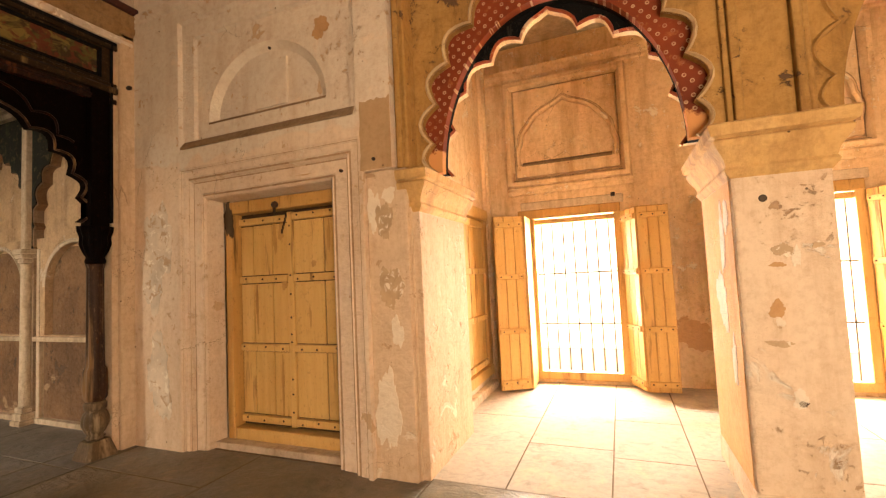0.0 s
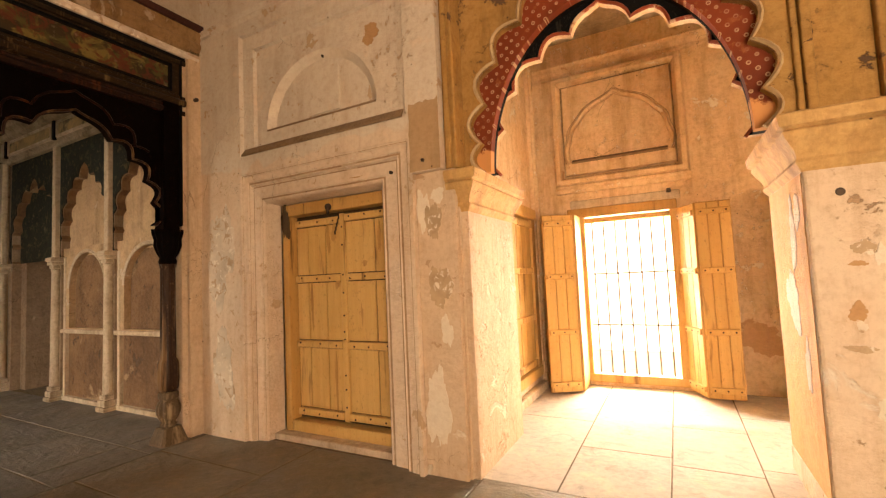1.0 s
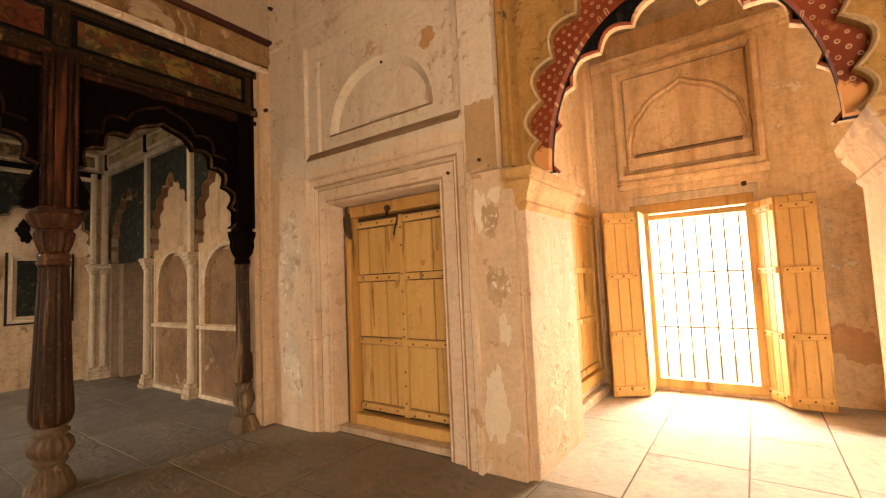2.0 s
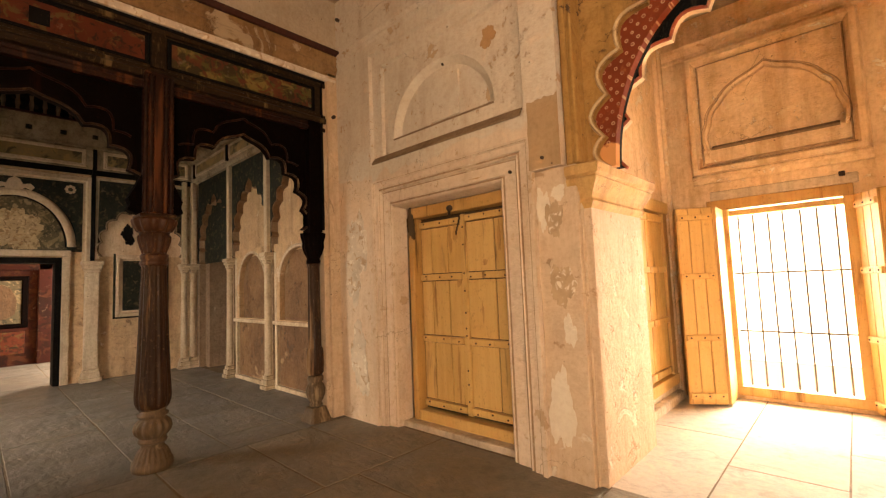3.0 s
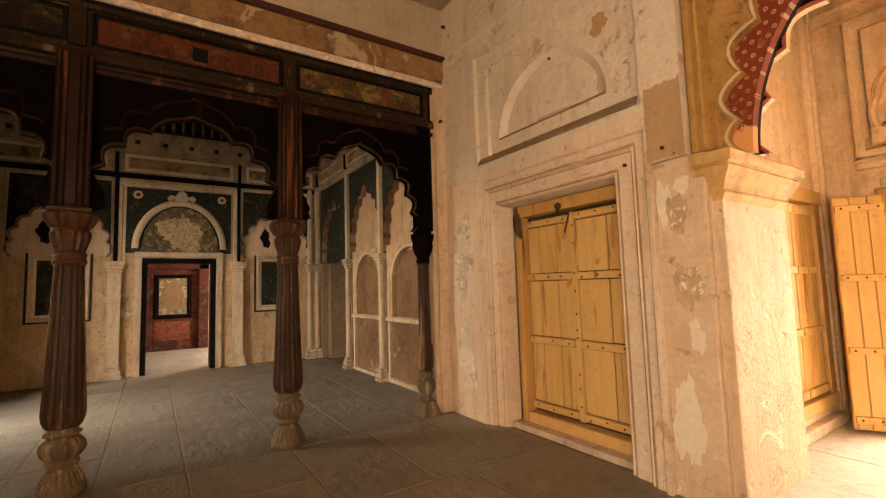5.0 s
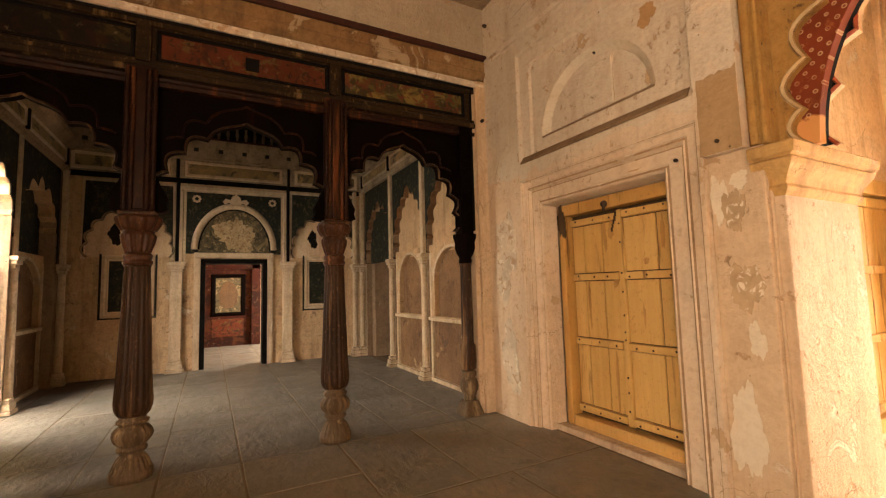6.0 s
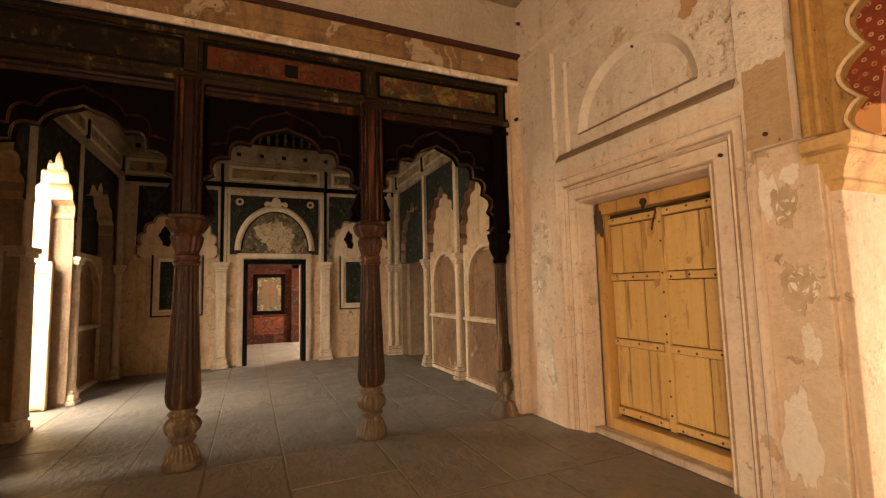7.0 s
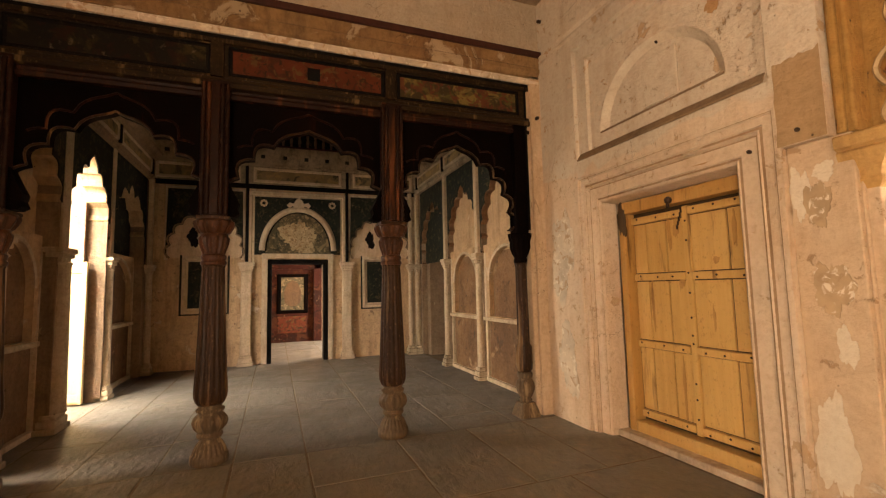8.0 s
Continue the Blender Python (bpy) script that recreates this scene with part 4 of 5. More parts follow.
def carved_column(y, cut=False):
    ob = thing("carved_column", (COL_X + 0.03, y, 0), "dark carved wooden column with lotus base and bulbous foot", "column", "carved columns")
    foot = [(0.0, 0.148), (0.03, 0.153), (0.07, 0.150), (0.085, 0.138), (0.12, 0.128), (0.16, 0.108), (0.18, 0.088), (0.2, 0.08), (0.215, 0.1)]
    part("base", lathe(foot, 120, 20, 0.1, (0.08, 0.185)), BASEWOOD, ob, "pale worn lotus base", True)
    bulb = [(0.215, 0.1), (0.23, 0.108), (0.245, 0.104), (0.255, 0.09), (0.27, 0.108), (0.30, 0.134), (0.335, 0.146), (0.37, 0.14), (0.40, 0.116), (0.418, 0.09), (0.435, 0.112), (0.452, 0.116), (0.468, 0.09), (0.49, 0.104)]
    part("bulb", lathe(bulb, 120, 14, 0.1, (0.265, 0.41)), BASEWOOD, ob, "pale worn ribbed bulb", True)
    body = [(0.49, 0.104), (0.51, 0.120), (0.55, 0.134), (0.60, 0.138), (0.67, 0.134), (0.80, 0.126), (1.0, 0.118), (1.3, 0.107), (1.55, 0.098), (1.68, 0.093), (1.70, 0.099)]
    part("shaft", lathe(body, 96, 16, 0.09, (0.52, 1.69)), COLUMNWOOD, ob, "", True)
    neck = [(1.70, 0.099), (1.715, 0.108), (1.735, 0.108), (1.745, 0.096), (1.765, 0.104), (1.785, 0.106), (1.80, 0.094)]
    part("neck_ring", lathe(neck, 64), CAPWOOD, ob, "turned ring with worn red paint", True)
    bowl = [(1.80, 0.092), (1.82, 0.098), (1.86, 0.112), (1.90, 0.124), (1.94, 0.130), (1.958, 0.124), (1.968, 0.112), (1.985, 0.116)]
    part("capital", lathe(bowl, 112, 14, 0.13, (1.81, 1.95)), CAPWOOD, ob, "ribbed capital with worn red and gold paint", True)
    lip = [(1.985, 0.116), (1.995, 0.135), (2.02, 0.150), (2.05, 0.166), (2.08, 0.174), (2.098, 0.168), (2.104, 0.15), (2.112, 0.15)]
    part("leaf_crown", lathe(lip, 112, 12, 0.12, (1.99, 2.088)), CAPWOOD, ob, "carved leaf crown, red and gold paint rubbed off", True)
    part("abacus", boxes((-0.135, 0.135, -0.135, 0.135, 2.108, 2.14), bevel=0.01), COLUMNWOOD, ob)
    part("post", boxes((-0.10, 0.10, -0.105, 0.105, 2.14, 3.40), bevel=0.012), POSTWOOD, ob)
    part("centre_strip", boxes((0.10, 0.116, -0.035, 0.035, 2.16, 3.36), bevel=0.006), POSTWOOD, ob)
    for dy in (-0.098, -0.056, 0.056, 0.098):
        rope = [(2.15 + 0.0125 * i, 0.016 + 0.006 * abs(math.sin(i * math.pi / 4))) for i in range(98)]
        part("rope_bead", lathe(rope, 8), POSTWOOD, ob, "", True).matrix_basis = pose(0.104, dy, 0)
    for s in (-1, 1):
        pts = [(s * 0.09, 2.141), (s * 0.17, 2.145), (s * 0.21, 2.17), (s * 0.19, 2.22), (s * 0.205, 2.27), (s * 0.16, 2.36), (s * 0.10, 2.50)]
        if not (cut and s > 0):
            part("bracket", prism(bmesh.new(), pts, -0.06, 0.06, "yz"), DARKWOOD, ob)
    return ob


c1 = carved_column(COLS[1])
for y in COLS[2:]:
    copy_thing(c1, pose(COL_X + 0.03, y, 0))
# engaged column at the wall, on a square tapered block
half = thing("engaged_column", (COL_X + 0.02, COLS[0], 0), "slender dark carved column on a square stone block", "column", "carved columns")
part("block", lathe([(0, 0.125), (0.02, 0.125), (0.15, 0.085), (0.155, 0.07)], 64, square=0.2), BASEWOOD, half, "pale tapered stone block")
part("foot", lathe([(0.155, 0.06), (0.18, 0.075), (0.2, 0.06), (0.23, 0.08), (0.29, 0.106), (0.34, 0.108), (0.39, 0.09), (0.41, 0.07), (0.43, 0.085), (0.47, 0.088), (0.49, 0.07)], 64, 12, 0.13, (0.2, 0.4)), BASEWOOD, half, "", True)
part("shaft", lathe([(0.49, 0.07), (0.52, 0.088), (0.60, 0.096), (0.75, 0.092), (0.78, 0.086), (0.8, 0.07), (1.2, 0.068), (1.68, 0.066), (1.72, 0.075)], 64, 8, 0.2, (0.55, 1.7)), COLUMNWOOD, half, "", True)
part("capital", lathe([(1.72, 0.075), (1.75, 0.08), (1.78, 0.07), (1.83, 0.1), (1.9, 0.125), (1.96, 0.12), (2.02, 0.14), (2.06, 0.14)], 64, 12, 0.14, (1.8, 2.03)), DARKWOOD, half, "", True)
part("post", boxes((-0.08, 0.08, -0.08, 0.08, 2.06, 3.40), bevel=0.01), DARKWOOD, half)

for y0, y1 in zip(COLS[1:], COLS):
    c, hw = (y0 + y1) / 2, (y1 - y0) / 2
    ob = thing("wooden_arch", (COL_X, c, 2.1), "dark carved cusped wooden arch between columns", "arch", "wooden arches")
    cusps = [(-hw + 0.13, 0.0), (-hw + 0.13, 0.22), (-hw + 0.20, 0.42), (-hw + 0.33, 0.60), (-hw + 0.50, 0.74)]
    curve = foil_arch(cusps, 0.93, 0.38, 7)
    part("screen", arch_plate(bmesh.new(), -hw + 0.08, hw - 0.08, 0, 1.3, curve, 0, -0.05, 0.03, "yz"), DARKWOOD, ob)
    part("carved_rim", ribbon(bmesh.new(), both(curve, 0), 0.02, 0.05, 0.025, "yz"), COLUMNWOOD, ob, "reddish carved rim")
    second = [(u * 1.04, v * 1.1 + 0.07) for u, v in curve if abs(u) < hw - 0.2]
    part("carved_rim", ribbon(bmesh.new(), both(second, 0), 0.02, 0.05, 0.025, "yz"), POSTWOOD, ob)

beam = thing("painted_beam", (COL_X, -2.9, 3.40), "wide wooden beam with faded painted panels", "beam")
L0, L1 = -5.62 + 2.9, -0.42 + 2.9
part("body", boxes((-0.14, 0.085, L0, L1, -0.06, 0.47), bevel=0.008), BEAMWOOD, beam)
bm = bmesh.new()
moulded(bm, L0, L1, [(-0.062, 0.08), (-0.055, 0.118), (-0.01, 0.122), (0.012, 0.10), (0.04, 0.10), (0.05, 0.08)], "yz")
moulded(bm, L0, L1, [(0.37, 0.08), (0.375, 0.108), (0.415, 0.108), (0.42, 0.08)], "yz")
part("ledge", bm, BEAMWOOD, beam, "worn ochre ledges of the beam")
part("dark_line", boxes((0.08, 0.104, L0, L1, 0.421, 0.452)), BLACK, beam, "black painted line")
bm = bmesh.new()
moulded(bm, L0, L1, [(-0.16, 0.05), (-0.155, 0.095), (-0.12, 0.10), (-0.10, 0.085), (-0.075, 0.09), (-0.064, 0.05)], "yz")
part("red_moulding", bm, POSTWOOD, beam, "dark red carved moulding")
PANELS = [(-0.55, -2.035, BEAMGOLD, "panel with gold flowers on black"), (-2.165, -3.655, BEAMRED, "faded red panel with a square hole"), (-3.80, -5.30, SHADEDGOLD, "panel with gold flowers, darkened for the weak light there")]
for b, a, m, lab in PANELS:
    a, b = a + 2.9, b + 2.9
    bm = bmesh.new()
    rings(bm, [(a, b, 0.065, 0.352, 0.098), (a + 0.008, b - 0.008, 0.072, 0.345, 0.104), (a + 0.018, b - 0.018, 0.08, 0.334, 0.088), (a + 0.04, b - 0.04, 0.10, 0.315, 0.0865)], "yz")
    pn = part("panel_frame", bm, BLACK, beam)
    part("panel", boxes((0.08, 0.0885, a + 0.04, b - 0.04, 0.10, 0.315)), m, beam, lab)
    if m is BEAMRED:
        # Black block stands in for the shade inside the square hole.
        part("hole", boxes((0.08, 0.095, -0.045, 0.075, 0.135, 0.262)), BLACK, beam, "small square hole drawn by a block coloured as its shade")
for y in (COLS[1], COLS[2]):
    part("divider", boxes((0.08, 0.115, y + 2.9 - 0.055, y + 2.9 + 0.055, 0.045, 0.375), bevel=0.006), BEAMWOOD, beam)
bm = bmesh.new()
moulded(bm, L0, L1 + 0.14, [(0.53, 0.07), (0.535, 0.12), (0.56, 0.12), (0.60, 0.155), (0.64, 0.16), (0.66, 0.14), (0.74, 0.16), (0.772, 0.165), (0.772, 0.0)], "yz")
part("cornice", bm, CORNICE, beam, "ochre plaster cornice, flaking to white")
bm = bmesh.new()
moulded(bm, L0, L1 + 0.14, [(0.455, 0.07), (0.46, 0.118), (0.50, 0.125), (0.51, 0.112), (0.528, 0.118), (0.53, 0.07)], "yz")
part("white_edge", bm, SCRAPED, beam, "white lime edge, scraped and flaking")
part("red_strip", boxes((0.0, 0.195, L0, L1 + 0.15, 0.775, 0.845), bevel=0.01), REDSTRIP, beam, "dark red wooden strip")
bm = boxes((COL_X - 0.2, -1.495, -5.62, W + 0.004, 4.25, HALL_TOP))
wall("wall_over_beam", bm, plaster("grey_limewash", (0.56, 0.47, 0.35), (0.48, 0.39, 0.28), (0.32, 0.22, 0.13), (0.5, 0.32, 0.16), 0.66, wear=0.3), "limewashed wall above the painted beam")
# strips where the beam meets the wall of the door
bm = boxes((COL_X - 0.1, -1.50, -0.40, W + 0.1, 0, 4.25), (COL_X - 0.05, COL_X + 0.09, -0.46, -0.40, 0, 3.85), bevel=0.01)
tagged(mesh_object("wall_pilaster", bm, CREAM), "narrow cream plaster pilaster in the corner", "pilaster", kind="structure")
tagged(mesh_object("dark_trim", boxes((COL_X + 0.02, COL_X + 0.115, -0.475, -0.462, 2.1, 3.82)), BLACK), "black painted line at the end of the beam", "trim", kind="structure")
for z, y in ((3.44, -0.33), (4.62, W - 0.0)):
    tagged(mesh_object("iron_peg", lathe([(0, 0.02), (0.03, 0.022), (0.05, 0.01)], 10), RUST), "rusty iron peg in the plaster", "peg").matrix_basis = pose(-1.50, y, z, 0, 90) if z < 4 else pose(-1.42, W, z, 90)

# ---------- inner chamber ----------


def lime_column(x, y, out, big=1.0):
    """Slender half column of white lime on a side wall; out is the way it faces."""
    ob = thing("lime_column", (x, y, 0), "slender white lime-plastered half column with moulded base and capital", "column", "lime columns of the chamber")
    s = big
    part("base", boxes((-0.10 * s, 0.10 * s, -0.10, 0.10, 0, 0.06), (-0.085 * s, 0.085 * s, -0.085, 0.085, 0.06, 0.14), (-0.07 * s, 0.07 * s, -0.07, 0.07, 0.14, 0.2), bevel=0.014), SIDEWHITE, ob)
    part("shaft", lathe([(0.2, 0.062 * s), (0.24, 0.058 * s), (1.80, 0.050 * s), (1.82, 0.06 * s), (1.84, 0.05 * s)], 40, 8, 0.12, (0.25, 1.79)), SIDEWHITE, ob, "", True)
    part("capital", boxes((-0.06 * s, 0.06 * s, -0.06, 0.06, 1.84, 1.89), (-0.08 * s, 0.08 * s, -0.08, 0.08, 1.89, 1.94), (-0.095 * s, 0.095 * s, -0.095, 0.095, 1.94, 2.0), bevel=0.012), SIDEWHITE, ob)
    part("upright", boxes((-0.05 * s, 0.05 * s, -0.04, 0.04, 2.0, 3.62), bevel=0.015), SIDEWHITE, ob)
    return ob


BAYS = (-6.62, -4.97, -3.55, -2.0)


SOUTH_BAYS = (-6.62, -4.78, -3.29, -2.0)


def side_wall(y, out, name, doorbay, BAYS):
    """One long wall of the chamber: columns, cusped blind arches, niches, frieze."""
    back = y - out * (0.24 if out > 0 else 0.13)           # face of the niche plane
    far = y - out * (0.42 if out > 0 else 0.62)
    lo, hi = sorted((back, far))
    rows = []
    for i, (x0, x1) in enumerate(zip(BAYS, BAYS[1:])):
        if i == doorbay:
            d0, d1, top = (x0 + 0.23, x1 - 0.30, 3.45) if out > 0 else (x0 + 0.26, x1 - 0.27, 2.05)
            rows += [(x0, d0, lo, hi, 0, 3.7), (d1, x1, lo, hi, 0, 3.7), (d0, d1, lo, hi, top, 3.7)]
        else:
            rows.append((x0, x1, lo, hi, 0, 3.7))
    half = 0.13 if out > 0 else 0.075
    rows += [(x - half, x + half, *sorted((y - out * 0.012, back + out * 0.001)), 0, 3.6) for x in BAYS]
    rows += [(BACK_X, BAYS[0], lo, hi, 0, 3.7), (BAYS[-1], COL_X - 0.2, lo, hi, 0, 3.7), (BACK_X, COL_X - 0.2, min(y, far), max(y, far), 3.7, ROOM_TOP)]
    ob = wall(name, boxes(*rows), DIM, "dimmed plaster side wall of the chamber with cusped blind arches")
    for i, (x0, x1) in enumerate(zip(BAYS, BAYS[1:])):
        c, hw = (x0 + x1) / 2, (x1 - x0) / 2
        cusps = [(-hw + 0.10, 2.0), (-hw + 0.11, 2.26), (-hw + 0.16, 2.52), (-hw + 0.25, 2.76), (-hw + 0.40, 2.95), (-0.15, 3.08)]
        curve = foil_arch(cusps, 3.28, 0.34, 7)
        # North screen is darker: shade on its reveals is put into the colour.
        part("cusped_screen", arch_plate(bmesh.new(), x0 + 0.04, x1 - 0.04, 2.0, 3.62, curve, c, *sorted((back, y - out * 0.012))), SIDECREAM if out > 0 else RUSTY_SHADE, ob, "deep cusped blind arch")
        part("painted_face", arch_plate(bmesh.new(), x0 + 0.05, x1 - 0.05, 2.005, 3.61, [(u * 1.03, v * 1.004) for u, v in curve], c, *sorted((y - out * 0.011, y))), GREEN, ob, "spandrels painted with dark foliage")
        if not (i == doorbay and out > 0):
            part("arch_panel", arch_infill(bmesh.new(), [(u * 1.02, v * 1.005) for u, v in curve], c, 2.0, *sorted((back, back + out * 0.02))), SIDECREAM if i else GREEN, ob)
        if i == doorbay:
            continue
        # lower niche with a rail
        g0, g1 = sorted((back, back + out * 0.09))
        n_hw = hw - 0.24
        niche = smooth_arch(n_hw, 1.55, 0.48, 14)
        part("niche_face", arch_plate(bmesh.new(), x0 + 0.05, x1 - 0.05, 0.98, 2.12, niche, c, g0, g1, hole_bottom=1.0), SIDECREAM, ob)
        part("niche_back", arch_infill(bmesh.new(), [(u * 1.02, v) for u, v in niche], c, 0.99, *sorted((back, back + out * 0.012))), RUSTY_SHADE, ob, "rust-brown niche")
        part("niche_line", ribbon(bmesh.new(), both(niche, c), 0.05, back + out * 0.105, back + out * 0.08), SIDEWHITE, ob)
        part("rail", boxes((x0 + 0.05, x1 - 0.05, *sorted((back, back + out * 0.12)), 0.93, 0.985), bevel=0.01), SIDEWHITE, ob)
        part("dado", boxes((x0 + 0.05, x1 - 0.05, *sorted((back, back + out * 0.05)), 0.06, 0.93)), RUSTY_SHADE, ob)
        part("foot_rail", boxes((x0 + 0.05, x1 - 0.05, *sorted((back, back + out * 0.11)), 0.0, 0.06), bevel=0.008), SIDEWHITE, ob)
        for xx in (x0 + 0.12, x1 - 0.12):
            part("upright_strip", boxes((xx - 0.03, xx + 0.03, *sorted((back, back + out * 0.10)), 0.06, 2.0), bevel=0.01), SIDEWHITE, ob)
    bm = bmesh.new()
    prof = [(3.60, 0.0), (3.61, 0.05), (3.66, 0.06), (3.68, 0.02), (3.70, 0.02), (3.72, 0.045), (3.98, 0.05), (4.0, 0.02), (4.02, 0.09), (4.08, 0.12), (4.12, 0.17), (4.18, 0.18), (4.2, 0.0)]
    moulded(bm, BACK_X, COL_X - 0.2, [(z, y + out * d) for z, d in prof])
    # South cornice gets the dark plaster, putting its corner's shade into the colour.
    part("cornice", bm, DIM if out > 0 else DIRTYWHITE, ob, "plaster cornice darkened for its unlit corner" if out > 0 else "grimy white moulded cornice")
    for x0, x1 in zip(BAYS, BAYS[1:]):
        part("frieze_panel", boxes((x0 + 0.11, x1 - 0.11, *sorted((y + out * 0.04, y + out * 0.056)), 3.76, 3.94)), FRIEZE, ob, "ochre painted frieze panel")
        rect = [(x0 + 0.07, x1 - 0.07, 3.725, 3.975, 0.046), (x0 + 0.08, x1 - 0.08, 3.735, 3.965, 0.075), (x0 + 0.115, x1 - 0.115, 3.765, 3.935, 0.07), (x0 + 0.12, x1 - 0.12, 3.77, 3.93, 0.055)]
        part("frieze_frame", rings(bmesh.new(), [(a, b, c, d, y + out * e) for a, b, c, d, e in rect]), SIDEWHITE, ob)
        part("dark_divider", boxes((x0 - 0.03, x0 + 0.03, *sorted((y + out * 0.04, y + out * 0.08)), 3.71, 3.985)), BLACK, ob)
    return ob


north = side_wall(SIDE_N, -1, "wall_chamber_north", 0, BAYS)
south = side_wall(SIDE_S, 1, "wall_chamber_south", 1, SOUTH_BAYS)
lc = lime_column(BAYS[1], SIDE_N - 0.02, -1)
for x in (BAYS[2], BAYS[3]):
    copy_thing(lc, pose(x, SIDE_N - 0.02, 0))
big = lime_column(SOUTH_BAYS[2], SIDE_S - 0.03, 1, 2.0)
lime_column(SOUTH_BAYS[1], SIDE_S - 0.02, 1, 1.3)
copy_thing(big, pose(SOUTH_BAYS[3], SIDE_S - 0.03, 0))
for y in (SIDE_N - 0.06, SIDE_N - 0.22):
    copy_thing(lc, pose(BACK_X + 0.22, y, 0))
    copy_thing(lc, pose(BACK_X + 0.22, -5.77 - y, 0))
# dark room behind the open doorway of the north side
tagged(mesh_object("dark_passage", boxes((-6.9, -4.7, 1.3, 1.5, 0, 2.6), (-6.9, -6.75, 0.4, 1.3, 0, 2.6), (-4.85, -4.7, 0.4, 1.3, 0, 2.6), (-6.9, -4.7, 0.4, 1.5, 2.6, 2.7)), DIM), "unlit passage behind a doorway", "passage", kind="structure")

# south doorway: reveal, open leaf, daylight beyond
ob = thing("open_door", (-4.548, -5.60, 0.0), "cream painted plank door leaf standing open in bright daylight", "door")
PALE = painted_wood("pale_yellow_wood", (0.72, 0.55, 0.30), (0.62, 0.45, 0.22), (0.4, 0.26, 0.12))
part("leaf", boxes((0.0, 0.04, -0.72, -0.02, 0.02, 1.92), bevel=0.005), PALE, ob)
for z in (0.1, 1.82):
    part("rail", boxes((0.04, 0.065, -0.61, -0.03, z - 0.05, z + 0.05), bevel=0.006), PALE, ob)
part("edge_strip", boxes((0.035, 0.075, -0.06, -0.02, 0.02, 1.92), bevel=0.006), PALE, ob)

# back wall with the painted doorway
DC = -2.765
bm = boxes((BACK_X - 0.35, BACK_X, SIDE_S - 0.55, DC - 0.60, 0, ROOM_TOP), (BACK_X - 0.35, BACK_X, DC + 0.60, SIDE_N + 0.55, 0, ROOM_TOP), (BACK_X - 0.35, BACK_X, DC - 0.60, DC + 0.60, 2.12, ROOM_TOP))
back = wall("wall_back", bm, BACKCREAM, "back wall of the chamber with painted lunette and niches")
part("doorway_lining", boxes((BACK_X - 0.33, BACK_X + 0.02, DC - 0.605, DC - 0.52, 0, 2.12), (BACK_X - 0.33, BACK_X + 0.02, DC + 0.52, DC + 0.605, 0, 2.12), (BACK_X - 0.33, BACK_X + 0.02, DC - 0.52, DC + 0.52, 2.03, 2.12)), BLACK, back, "black painted doorway lining")
lun = smooth_arch(0.66, 2.30, 0.82, 20)
part("spandrel", arch_plate(bmesh.new(), DC - 0.86, DC + 0.86, 2.22, 3.42, lun, DC, BACK_X, BACK_X + 0.05, "yz", hole_bottom=2.25), GREEN, back, "dark green spandrel with painted flowers")
part("lunette", arch_infill(bmesh.new(), [(u * 1.01, v) for u, v in lun], DC, 2.24, BACK_X, BACK_X + 0.018, "yz"), LUNETTE, back, "faded painted lunette in cream and green")
part("lunette_motif", prism(bmesh.new(), blot(DC + 0.02, 2.58, 0.66, 0.70, 40), BACK_X + 0.012, BACK_X + 0.024, "yz"), MOTIF, back, "cream painted motif")
part("lunette_arch", ribbon(bmesh.new(), both(lun, DC), 0.115, BACK_X + 0.10, BACK_X + 0.04, "yz"), WHITE, back, "white lime arch moulding", True)
part("lunette_line", ribbon(bmesh.new(), both([(u * 0.96, v * 0.988 + 0.02) for u, v in lun], DC), 0.03, BACK_X + 0.03, BACK_X + 0.01, "yz"), BLACK, back)
part("lintel", boxes((BACK_X, BACK_X + 0.09, DC - 0.72, DC + 0.72, 2.14, 2.24), bevel=0.015), WHITE, back)
bm = bmesh.new()
rings(bm, [(DC - 1.0, DC + 1.0, 2.05, 3.55, BACK_X), (DC - 0.98, DC + 0.98, 2.05, 3.53, BACK_X + 0.06), (DC - 0.92, DC + 0.92, 2.05, 3.47, BACK_X + 0.065), (DC - 0.90, DC + 0.90, 2.05, 3.45, BACK_X + 0.03), (DC - 0.86, DC + 0.86, 2.05, 3.41, BACK_X + 0.03)], "yz", True)
part("white_border", bm, WHITE, back)
